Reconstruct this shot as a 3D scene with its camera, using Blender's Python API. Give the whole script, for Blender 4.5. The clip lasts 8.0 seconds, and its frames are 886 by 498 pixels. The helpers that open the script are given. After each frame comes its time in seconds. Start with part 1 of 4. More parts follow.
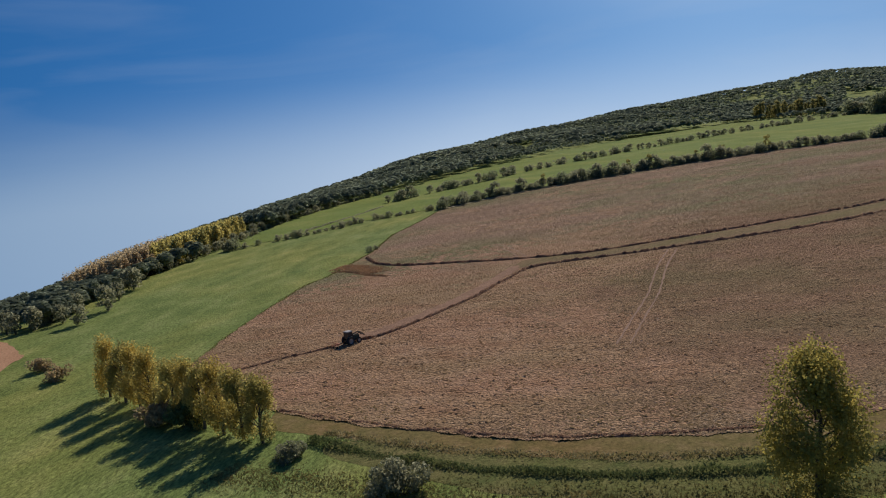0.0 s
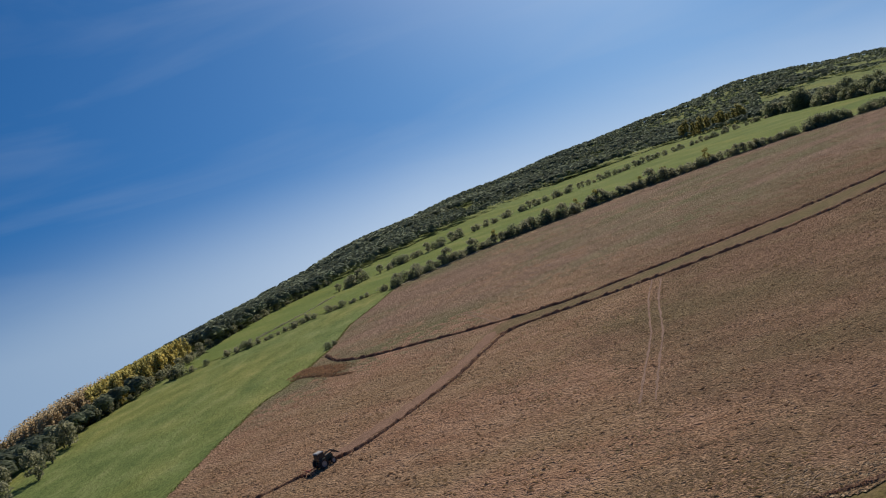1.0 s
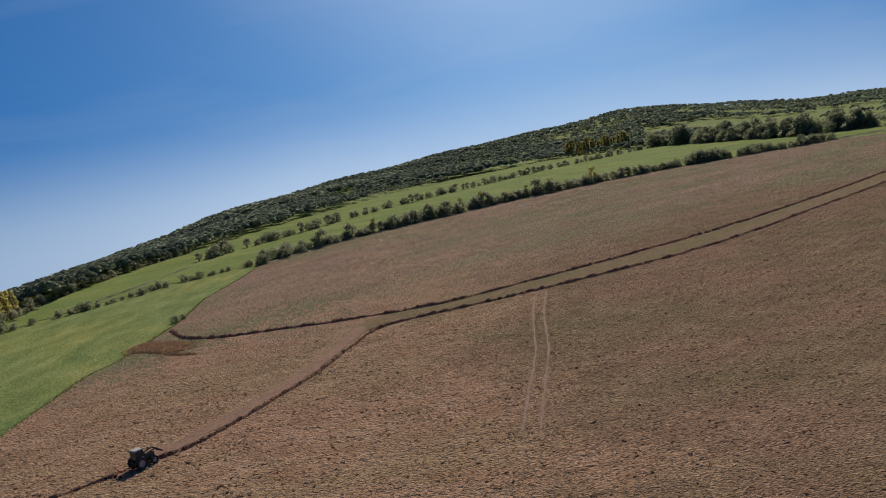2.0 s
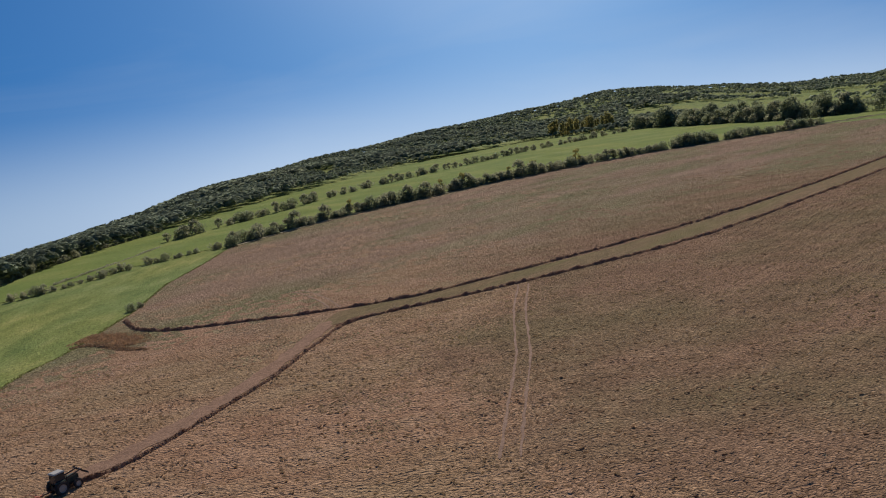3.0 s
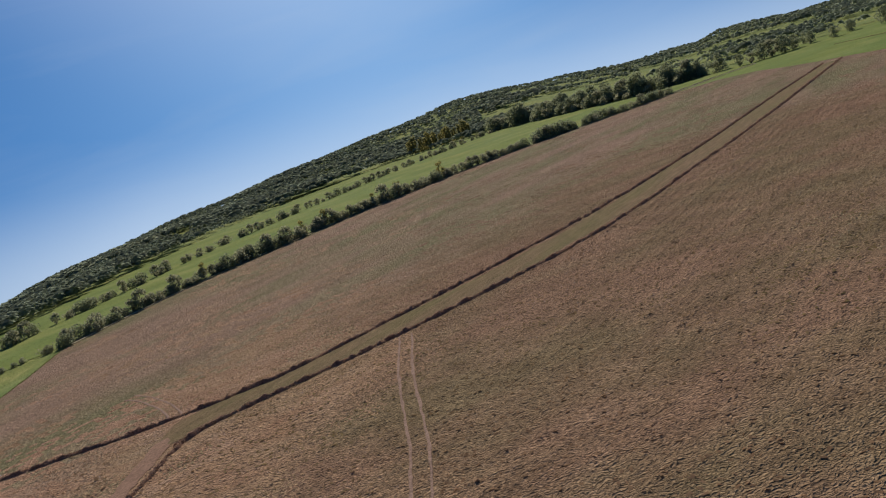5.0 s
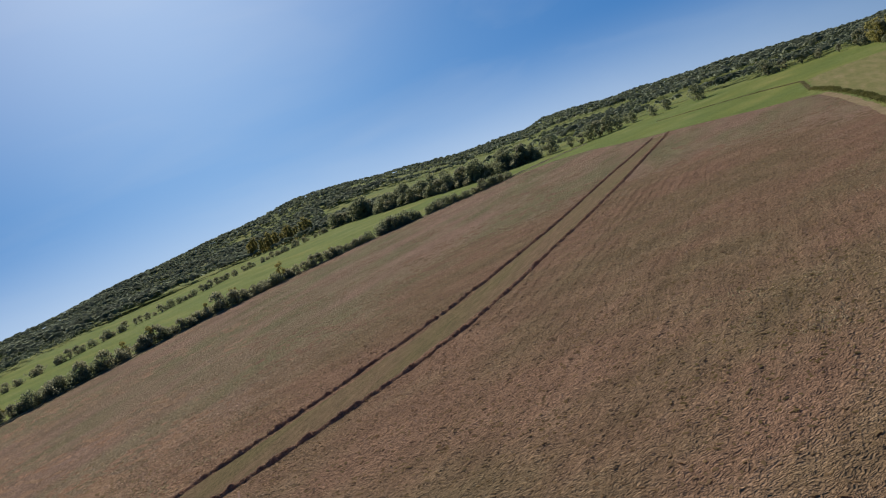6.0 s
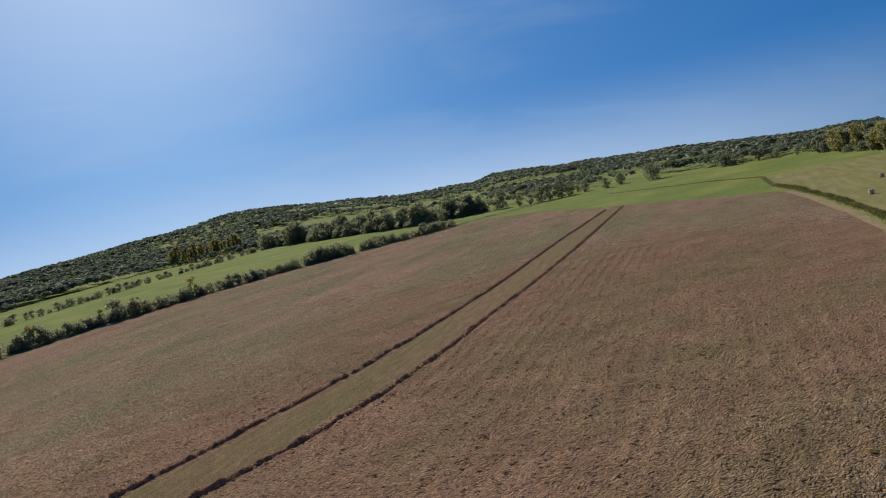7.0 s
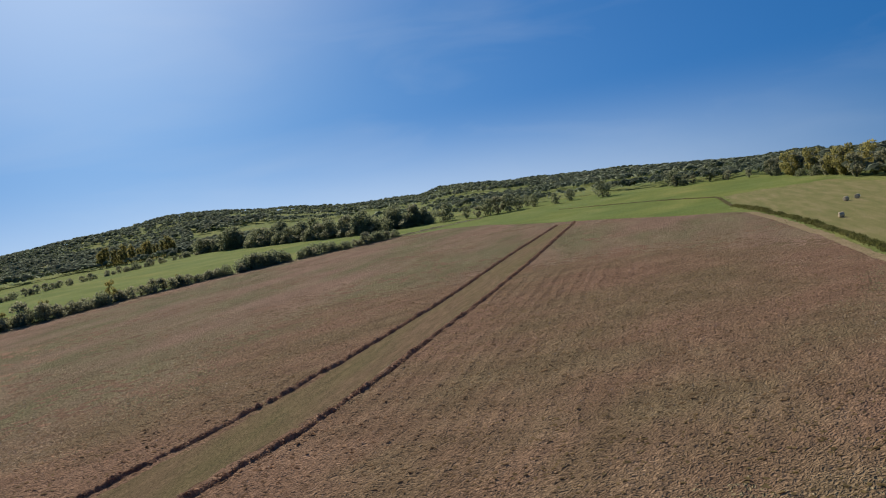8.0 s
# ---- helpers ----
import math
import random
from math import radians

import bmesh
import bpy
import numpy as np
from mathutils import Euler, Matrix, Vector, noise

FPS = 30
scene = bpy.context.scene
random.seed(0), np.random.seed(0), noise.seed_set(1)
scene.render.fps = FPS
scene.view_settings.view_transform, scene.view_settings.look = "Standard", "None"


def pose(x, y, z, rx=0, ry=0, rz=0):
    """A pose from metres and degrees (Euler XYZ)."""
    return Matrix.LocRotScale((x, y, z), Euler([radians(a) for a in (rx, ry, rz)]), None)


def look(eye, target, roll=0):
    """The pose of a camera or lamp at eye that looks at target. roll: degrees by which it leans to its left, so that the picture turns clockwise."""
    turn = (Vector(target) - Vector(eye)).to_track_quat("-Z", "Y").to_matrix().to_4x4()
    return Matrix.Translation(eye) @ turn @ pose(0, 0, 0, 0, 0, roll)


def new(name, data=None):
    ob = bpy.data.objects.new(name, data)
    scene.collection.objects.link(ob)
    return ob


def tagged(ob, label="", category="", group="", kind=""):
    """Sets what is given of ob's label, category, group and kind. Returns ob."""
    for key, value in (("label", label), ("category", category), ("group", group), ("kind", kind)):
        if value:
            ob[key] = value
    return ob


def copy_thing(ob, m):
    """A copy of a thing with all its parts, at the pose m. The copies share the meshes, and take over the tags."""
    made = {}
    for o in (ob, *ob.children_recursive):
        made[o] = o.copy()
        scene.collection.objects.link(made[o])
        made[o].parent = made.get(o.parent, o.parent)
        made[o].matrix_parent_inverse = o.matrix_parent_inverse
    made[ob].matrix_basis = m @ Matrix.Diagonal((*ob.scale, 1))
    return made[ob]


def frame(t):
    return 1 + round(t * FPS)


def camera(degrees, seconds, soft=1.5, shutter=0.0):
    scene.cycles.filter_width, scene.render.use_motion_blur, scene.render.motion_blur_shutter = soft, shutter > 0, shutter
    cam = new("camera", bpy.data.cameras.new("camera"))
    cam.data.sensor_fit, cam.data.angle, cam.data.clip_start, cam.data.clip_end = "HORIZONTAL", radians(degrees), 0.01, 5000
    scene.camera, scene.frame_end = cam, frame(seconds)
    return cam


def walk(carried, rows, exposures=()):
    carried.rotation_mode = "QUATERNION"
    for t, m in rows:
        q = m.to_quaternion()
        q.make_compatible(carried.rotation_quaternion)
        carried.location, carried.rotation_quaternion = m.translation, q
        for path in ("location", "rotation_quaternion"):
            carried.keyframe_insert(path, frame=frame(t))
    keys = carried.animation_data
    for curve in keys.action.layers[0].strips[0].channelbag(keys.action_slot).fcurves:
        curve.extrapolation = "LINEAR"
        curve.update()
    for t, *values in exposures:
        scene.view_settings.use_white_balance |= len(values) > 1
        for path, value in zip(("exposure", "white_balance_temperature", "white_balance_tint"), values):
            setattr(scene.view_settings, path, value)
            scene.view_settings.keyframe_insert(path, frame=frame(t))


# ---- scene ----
K = 1.15  # metres to a unit of the plan
cam = camera(58.0, 8.0, 1.1)
ROWS = [
    (0.0, 0.00, 0.00, 32.99, 81.26, 6.55, -17.21),
    (0.5, 2.19, 9.45, 31.99, 82.82, 6.83, -18.82),
    (1.0, 4.58, 18.33, 31.21, 85.49, 17.50, -21.96),
    (1.5, 7.04, 25.85, 30.34, 84.97, 18.14, -24.97),
    (2.0, 9.21, 31.95, 29.57, 82.96, 9.00, -30.41),
    (2.2, 10.33, 34.03, 29.46, 81.81, 8.56, -31.62),
    (3.3, 18.48, 43.70, 29.82, 80.79, 7.82, -31.73),
    (3.5, 19.90, 45.37, 29.90, 79.88, 6.31, -33.63),
    (4.0, 23.06, 49.85, 30.11, 81.05, 11.83, -36.90),
    (4.2, 24.89, 51.98, 29.94, 80.82, 13.20, -36.86),
    (5.3, 38.85, 66.17, 27.09, 81.47, 23.23, -46.80),
    (5.5, 41.97, 69.05, 26.73, 82.30, 26.90, -49.15),
    (6.0, 50.99, 76.55, 26.30, 83.29, 21.56, -53.87),
    (6.5, 60.12, 83.36, 25.96, 84.04, 17.74, -55.94),
    (7.0, 68.66, 88.98, 24.95, 85.25, 12.20, -57.84),
    (7.5, 76.55, 93.84, 23.88, 85.70, 12.53, -59.97),
    (8.0, 84.08, 98.37, 23.08, 85.41, 9.82, -61.73),
]
walk(cam, [(t, pose(K * x, K * y, K * z, rx, ry, rz)) for t, x, y, z, rx, ry, rz in ROWS], [(0.0, 0.0), (2.0, 0.05), (4.0, 0.1), (6.5, 0.14), (8.0, 0.2)])

# ---- world and sun ----
SUN_AZ, SUN_EL = 39.0, 35.0  # clockwise from +y, above the horizon
world = bpy.data.worlds.new("sky")
scene.world = world
world.use_nodes = True
wn, wl = world.node_tree.nodes, world.node_tree.links
wn.clear()
sky = wn.new("ShaderNodeTexSky")
sky.sky_type = "NISHITA"
sky.sun_disc = False
sky.sun_elevation, sky.sun_rotation = radians(SUN_EL), radians(SUN_AZ)
sky.altitude, sky.air_density, sky.dust_density, sky.ozone_density = 200, 1.0, 0.6, 4.0
wbg = wn.new("ShaderNodeBackground")
wbg.inputs["Strength"].default_value = 0.055
wout = wn.new("ShaderNodeOutputWorld")
coord, apart, above, joined_v = (wn.new(k) for k in ("ShaderNodeTexCoord", "ShaderNodeSeparateXYZ", "ShaderNodeMath", "ShaderNodeCombineXYZ"))
above.operation, above.inputs[1].default_value, above.inputs[2].default_value = "MULTIPLY_ADD", 0.6, 0.24
above.use_clamp = True
lower = wn.new("ShaderNodeMath")  # the valley's open side looks down on the horizon
lower.operation, lower.inputs[1].default_value, lower.use_clamp = "ADD", 0.05, True
wl.new(coord.outputs["Generated"], apart.inputs["Vector"])
wl.new(apart.outputs["Z"], lower.inputs[0]), wl.new(lower.outputs[0], above.inputs[0])
wl.new(apart.outputs["X"], joined_v.inputs["X"]), wl.new(apart.outputs["Y"], joined_v.inputs["Y"]), wl.new(above.outputs[0], joined_v.inputs["Z"])
wl.new(joined_v.outputs["Vector"], sky.inputs["Vector"])
hue = wn.new("ShaderNodeHueSaturation")
hue.inputs["Saturation"].default_value = 1.34
tint = wn.new("ShaderNodeMix")
tint.data_type, tint.blend_type = "RGBA", "MULTIPLY"
tint.inputs["Factor"].default_value = 1.0
tint.inputs["B"].default_value = (0.69, 1.02, 1.2, 1)
wl.new(sky.outputs["Color"], hue.inputs["Color"]), wl.new(hue.outputs["Color"], tint.inputs["A"])
# thin high cloud
wisp = wn.new("ShaderNodeTexNoise")
wisp.inputs["Scale"].default_value, wisp.inputs["Detail"].default_value, wisp.inputs["Distortion"].default_value = 2.2, 7.0, 0.6
stretch_v = wn.new("ShaderNodeMapping")
stretch_v.inputs["Scale"].default_value, stretch_v.inputs["Rotation"].default_value = (1.0, 2.2, 7.0), (0.25, 0.1, 0.6)
wl.new(coord.outputs["Generated"], stretch_v.inputs["Vector"]), wl.new(stretch_v.outputs["Vector"], wisp.inputs["Vector"])
veil = wn.new("ShaderNodeMapRange")
veil.inputs["From Min"].default_value, veil.inputs["From Max"].default_value, veil.inputs["To Max"].default_value = 0.48, 0.90, 0.16
wl.new(wisp.outputs["Fac"], veil.inputs["Value"])
cloudy = wn.new("ShaderNodeMix")
cloudy.data_type = "RGBA"
cloudy.inputs["B"].default_value = (9.5, 10.5, 12.0, 1)
wl.new(veil.outputs["Result"], cloudy.inputs["Factor"]), wl.new(tint.outputs["Result"], cloudy.inputs["A"])
# pale haze low over the land
low_air = wn.new("ShaderNodeMapRange")
low_air.interpolation_type = "SMOOTHSTEP"
for socket, value in (("From Min", -0.07), ("From Max", 0.10), ("To Min", 0.85), ("To Max", 0.0)):
    low_air.inputs[socket].default_value = value
haze = wn.new("ShaderNodeMix")
haze.data_type = "RGBA"
toward, bright_side, air_tone = wn.new("ShaderNodeVectorMath"), wn.new("ShaderNodeMapRange"), wn.new("ShaderNodeMix")  # the haze is brightest towards the sun
toward.operation, toward.inputs[1].default_value = "DOT_PRODUCT", (math.sin(radians(SUN_AZ)), math.cos(radians(SUN_AZ)), 0)
for socket, value in (("From Min", 0.58), ("From Max", 0.95), ("To Min", 0.0), ("To Max", 1.0)):
    bright_side.inputs[socket].default_value = value
air_tone.data_type = "RGBA"
air_tone.inputs["A"].default_value, air_tone.inputs["B"].default_value = (1.9, 3.9, 7.2, 1), (9.8, 11.9, 14.6, 1)
wl.new(coord.outputs["Generated"], toward.inputs[0]), wl.new(toward.outputs["Value"], bright_side.inputs["Value"])
wl.new(bright_side.outputs["Result"], air_tone.inputs["Factor"]), wl.new(air_tone.outputs["Result"], haze.inputs["B"])
wl.new(apart.outputs["Z"], low_air.inputs["Value"]), wl.new(low_air.outputs["Result"], haze.inputs["Factor"])
# broad pale glow of the air round the sun
near_sun, glow_part, aureole = wn.new("ShaderNodeVectorMath"), wn.new("ShaderNodeMapRange"), wn.new("ShaderNodeMix")
near_sun.operation = "DOT_PRODUCT"
near_sun.inputs[1].default_value = (math.sin(radians(SUN_AZ)) * math.cos(radians(SUN_EL)), math.cos(radians(SUN_AZ)) * math.cos(radians(SUN_EL)), math.sin(radians(SUN_EL)))
glow_part.interpolation_type = "SMOOTHSTEP"
for socket, value in (("From Min", 0.84), ("From Max", 1.0), ("To Min", 0.0), ("To Max", 0.3)):
    glow_part.inputs[socket].default_value = value
aureole.data_type = "RGBA"
aureole.inputs["B"].default_value = (12.0, 11.9, 14.8, 1)
wl.new(coord.outputs["Generated"], near_sun.inputs[0]), wl.new(near_sun.outputs["Value"], glow_part.inputs["Value"])
wl.new(glow_part.outputs["Result"], aureole.inputs["Factor"]), wl.new(cloudy.outputs["Result"], aureole.inputs["A"])
wl.new(aureole.outputs["Result"], haze.inputs["A"])
# low bank of white cloud in the north-west
west, west_part, bank_low, bank_part, bank = wn.new("ShaderNodeVectorMath"), wn.new("ShaderNodeMapRange"), wn.new("ShaderNodeMapRange"), wn.new("ShaderNodeMath"), wn.new("ShaderNodeMix")
west.operation, west.inputs[1].default_value = "DOT_PRODUCT", (math.sin(radians(-34)), math.cos(radians(-34)), 0)
west_part.interpolation_type = bank_low.interpolation_type = "SMOOTHSTEP"
for socket, value in (("From Min", 0.68), ("From Max", 0.97), ("To Min", 0.0), ("To Max", 0.5)):
    west_part.inputs[socket].default_value = value
for socket, value in (("From Min", -0.06), ("From Max", 0.055), ("To Min", 1.0), ("To Max", 0.0)):
    bank_low.inputs[socket].default_value = value
bank_part.operation, bank.data_type = "MULTIPLY", "RGBA"
bank.inputs["B"].default_value = (6.8, 9.0, 11.7, 1)
wl.new(coord.outputs["Generated"], west.inputs[0]), wl.new(west.outputs["Value"], west_part.inputs["Value"]), wl.new(apart.outputs["Z"], bank_low.inputs["Value"])
wl.new(west_part.outputs["Result"], bank_part.inputs[0]), wl.new(bank_low.outputs["Result"], bank_part.inputs[1])
wl.new(bank_part.outputs[0], bank.inputs["Factor"]), wl.new(haze.outputs["Result"], bank.inputs["A"])
wl.new(bank.outputs["Result"], wbg.inputs["Color"]), wl.new(wbg.outputs["Background"], wout.inputs["Surface"])
sun_data = bpy.data.lights.new("sun", "SUN")
sun_data.energy, sun_data.angle, sun_data.color = 3.65, radians(0.5), (1.0, 0.90, 0.76)
sun = new("sun", sun_data)
sun.matrix_world = look((0, 0, 300), (-300 * math.sin(radians(SUN_AZ)), -300 * math.cos(radians(SUN_AZ)), 300 - 300 * math.tan(radians(SUN_EL))))


# ---- materials ----
def material(name, colors, scale=1.0, fine=8.0, rough=0.9, bump=0.0, bump_scale=6.0, per=0.0, coarse=None, translucent=0.0, stretch=None, grain=0.32, crisp=0.2, ridges=0.0):
    """Colours mixed by noise at two sizes (scale and fine: repeats to a metre), with relief. per: how far single pieces differ."""
    m = bpy.data.materials.new(name)
    m.use_nodes = True
    n, l = m.node_tree.nodes, m.node_tree.links
    bsdf = n["Principled BSDF"]
    bsdf.inputs["Roughness"].default_value = rough
    bsdf.inputs["Specular IOR Level"].default_value = 0.06
    pos = n.new("ShaderNodeNewGeometry")
    where = pos.outputs["Position"]
    if stretch:
        mp = n.new("ShaderNodeMapping")
        mp.vector_type = "TEXTURE"
        mp.inputs["Rotation"].default_value = (0, 0, radians(stretch[0]))
        mp.inputs["Scale"].default_value = (1, 1 / stretch[1], 1)
        l.new(where, mp.inputs["Vector"])
        where = mp.outputs["Vector"]

    def cloud(size, detail, rough_n=0.6):
        t = n.new("ShaderNodeTexNoise")
        t.inputs["Scale"].default_value, t.inputs["Detail"].default_value, t.inputs["Roughness"].default_value = size, detail, rough_n
        l.new(where, t.inputs["Vector"])
        return t.outputs["Fac"]

    def ramp(fac, stops):
        r = n.new("ShaderNodeValToRGB")
        while len(r.color_ramp.elements) < len(stops):
            r.color_ramp.elements.new(0.5)
        for e, (p, c) in zip(r.color_ramp.elements, stops):
            e.position, e.color = p, (*c, 1)
        l.new(fac, r.inputs["Fac"])
        return r.outputs["Color"]

    def mix(fac, a, b, blend="MIX"):
        x = n.new("ShaderNodeMix")
        x.data_type, x.blend_type = "RGBA", blend
        x.inputs["Factor"].default_value = fac
        l.new(a, x.inputs["A"]), l.new(b, x.inputs["B"])
        return x.outputs["Result"]

    k = len(colors)
    big = ramp(cloud(scale, 5), [(0.3 + 0.4 * i / max(1, k - 1), c) for i, c in enumerate(colors)])
    small = ramp(cloud(fine, 4, 0.75), [(0.5 - crisp, (1 - grain,) * 3), (0.5 + crisp, (1 + 0.85 * grain,) * 3)])
    col = mix(1.0, big, small, "MULTIPLY")
    crest = None
    if ridges:
        rt = n.new("ShaderNodeTexNoise")
        rt.noise_type = "RIDGED_MULTIFRACTAL"
        rt.normalize = True
        for socket, value in (("Scale", ridges), ("Detail", 2.5), ("Roughness", 0.6), ("Lacunarity", 2.1), ("Offset", 0.9), ("Gain", 1.6), ("Distortion", 0.4)):
            rt.inputs[socket].default_value = value
        l.new(where, rt.inputs["Vector"])
        crest = rt.outputs["Fac"]
        # crests painted lighter, gaps darker: light and shade among tufts put into the colour
        col = mix(1.0, col, ramp(crest, [(0.12, (0.76, 0.75, 0.76)), (0.45, (1.0, 1.0, 1.0)), (0.8, (1.15, 1.14, 1.13))]), "MULTIPLY")
    if coarse:
        l_size, tint, amount = coarse
        wide = ramp(cloud(l_size, 3), [(0.4, (1, 1, 1)), (0.62, tint)])
        col = mix(amount, col, wide, "MULTIPLY")
    if per:
        rnd = n.new("ShaderNodeObjectInfo")
        isl = n.new("ShaderNodeNewGeometry")
        add = n.new("ShaderNodeMath")
        add.operation = "MULTIPLY_ADD"
        add.inputs[1].default_value = 0.5
        l.new(isl.outputs["Random Per Island"], add.inputs[0])
        half = n.new("ShaderNodeMath")
        half.operation = "MULTIPLY"
        half.inputs[1].default_value = 0.5
        l.new(rnd.outputs["Random"], half.inputs[0])
        l.new(half.outputs[0], add.inputs[2])
        var = ramp(add.outputs[0], [(0.0, (1 - per, 1 - per * 0.9, 1 - per)), (1.0, (1 + per * 1.2, 1 + per, 1 + per * 0.4))])
        col = mix(1.0, col, var, "MULTIPLY")
    l.new(col, bsdf.inputs["Base Color"])
    if bump:
        b = n.new("ShaderNodeBump")
        b.inputs["Strength"].default_value, b.inputs["Distance"].default_value = 1.0, bump
        l.new(crest or cloud(bump_scale, 6, 0.65), b.inputs["Height"])
        l.new(b.outputs["Normal"], bsdf.inputs["Normal"])
    if translucent:
        tr = n.new("ShaderNodeBsdfTranslucent")
        ms = n.new("ShaderNodeMixShader")
        ms.inputs["Fac"].default_value = translucent
        l.new(col, tr.inputs["Color"])
        l.new(bsdf.outputs["BSDF"], ms.inputs[1]), l.new(tr.outputs["BSDF"], ms.inputs[2])
        l.new(ms.outputs["Shader"], n["Material Output"].inputs["Surface"])
    return m


def paint(name, color, rough=0.4, metal=0.0, dirt=0.3):
    """Plain paint, rubber or metal with dust on it."""
    m = bpy.data.materials.new(name)
    m.use_nodes = True
    n, l = m.node_tree.nodes, m.node_tree.links
    bsdf = n["Principled BSDF"]
    bsdf.inputs["Roughness"].default_value, bsdf.inputs["Metallic"].default_value = rough, metal
    t, r = n.new("ShaderNodeTexNoise"), n.new("ShaderNodeValToRGB")
    t.inputs["Scale"].default_value, t.inputs["Detail"].default_value = 3.0, 6.0
    dust = [c * (1 - dirt) + d * dirt for c, d in zip(color, (0.25, 0.19, 0.13))]
    r.color_ramp.elements[0].position, r.color_ramp.elements[0].color = 0.35, (*color, 1)
    r.color_ramp.elements[1].position, r.color_ramp.elements[1].color = 0.75, (*dust, 1)
    l.new(t.outputs["Fac"], r.inputs["Fac"]), l.new(r.outputs["Color"], bsdf.inputs["Base Color"])
    return m


GRASS = material("meadow_grass", [(0.123, 0.170, 0.049), (0.183, 0.231, 0.069), (0.259, 0.291, 0.103)], 0.07, 0.9, 1.0, 0.28, 1.1, coarse=(0.014, (1.35, 1.12, 1.0), 0.75), grain=0.5, stretch=(62.0, 2.2), crisp=0.15)
LUSH = material("lush_grass", [(0.13, 0.183, 0.044), (0.171, 0.222, 0.055), (0.242, 0.267, 0.081)], 0.03, 1.0, 1.0, 0.25, 1.3, coarse=(0.012, (1.2, 1.05, 0.9), 0.6), grain=0.4)
HAY = material("tedded_hay", [(0.318, 0.180, 0.109), (0.374, 0.227, 0.141), (0.427, 0.267, 0.173)], 0.12, 3.0, 1.0, 0.24, 2.5, coarse=(0.02, (0.80, 0.95, 0.84), 0.6), grain=0.42, stretch=(-22.0, 1.9), crisp=0.16, ridges=1.3)
HAY_EAST = material("tedded_green_hay", [(0.246, 0.151, 0.094), (0.303, 0.187, 0.117), (0.360, 0.228, 0.144)], 0.10, 2.0, 1.0, 0.24, 2.5, coarse=(0.022, (0.74, 0.94, 0.78), 0.7), grain=0.48, stretch=(-22.0, 1.5), crisp=0.16, ridges=2.0)
HAY_THIN = material("thin_hay", [(0.337, 0.222, 0.145), (0.406, 0.267, 0.178), (0.463, 0.307, 0.210)], 0.03, 1.4, 1.0, 0.42, 3.0, coarse=(0.009, (0.64, 0.93, 0.66), 0.8), grain=0.6, stretch=(13.0, 3.0), crisp=0.15, ridges=0.9)
HAY_LOOSE = material("loose_hay", [(0.287, 0.178, 0.112), (0.354, 0.226, 0.143), (0.421, 0.279, 0.184)], 0.05, 3.0, 1.0, coarse=(0.014, (0.72, 0.93, 0.64), 0.8), per=0.25, translucent=0.5, grain=0.3)
HAY_PALE = material("flattened_hay", [(0.266, 0.172, 0.123), (0.327, 0.220, 0.162)], 0.3, 2.5, 1.0, 0.1, 3.5, grain=0.35)
RAKED = material("raked_ground", [(0.259, 0.156, 0.103), (0.319, 0.196, 0.132)], 0.3, 2.5, 1.0, 0.15, 3.5, grain=0.45)
MARGIN = material("pale_dry_grass", [(0.36, 0.30, 0.20), (0.45, 0.38, 0.27)], 0.2, 2.0, 1.0, 0.08, 3.0, grain=0.4)
TRACK = material("dry_track", [(0.242, 0.193, 0.094), (0.319, 0.242, 0.132), (0.374, 0.286, 0.165)], 0.2, 2.0, 1.0, 0.08, 3.0, grain=0.45)
WINDROW = material("raked_hay", [(0.341, 0.204, 0.138), (0.418, 0.264, 0.182), (0.495, 0.33, 0.231)], 0.8, 3.5, 1.0, 0.30, 3.5, translucent=0.5, grain=0.6)
STUBBLE = material("raked_stubble", [(0.163, 0.119, 0.063), (0.212, 0.143, 0.079), (0.267, 0.176, 0.100)], 0.16, 2.0, 1.0, 0.10, 4.0, coarse=(0.012, (0.74, 1.0, 0.7), 0.6), stretch=(13.0, 6.0), grain=0.65, crisp=0.14)
DRYGRASS = material("dry_grass", [(0.132, 0.116, 0.042), (0.182, 0.143, 0.057), (0.237, 0.171, 0.083)], 0.35, 1.8, 1.0, 0.08, 3.0, coarse=(0.05, (1.15, 0.95, 0.9), 0.6), grain=0.45)
VERGE = material("rough_dry_grass", [(0.115, 0.125, 0.044), (0.16, 0.147, 0.056), (0.22, 0.182, 0.08)], 0.25, 2.2, 1.0, 0.15, 3.0, coarse=(0.07, (0.75, 0.95, 0.7), 0.6), grain=0.55)
MOWN = material("mown_grass", [(0.182, 0.198, 0.064), (0.248, 0.229, 0.088), (0.33, 0.275, 0.132)], 0.045, 1.2, 1.0, 0.08, 3.0, stretch=(14.0, 7.0), grain=0.4)
BARK = material("bark", [(0.10, 0.085, 0.065), (0.16, 0.14, 0.11)], 1.5, 9.0, 1.0, 0.03, 12.0)
LEAF_GREEN = material("leaves_green", [(0.224, 0.248, 0.158), (0.280, 0.305, 0.189), (0.336, 0.351, 0.210)], 0.25, 3.0, 0.9, per=0.12, translucent=0.7, grain=0.2)
LEAF_DULL = material("leaves_dull", [(0.270, 0.276, 0.187), (0.319, 0.322, 0.218), (0.374, 0.362, 0.242)], 0.25, 3.0, 0.9, per=0.14, translucent=0.7, grain=0.2)
LEAF_YELLOW = material("leaves_yellow", [(0.477, 0.412, 0.148), (0.612, 0.488, 0.160), (0.693, 0.533, 0.160)], 0.12, 2.0, 0.9, per=0.22, translucent=0.68, grain=0.15)
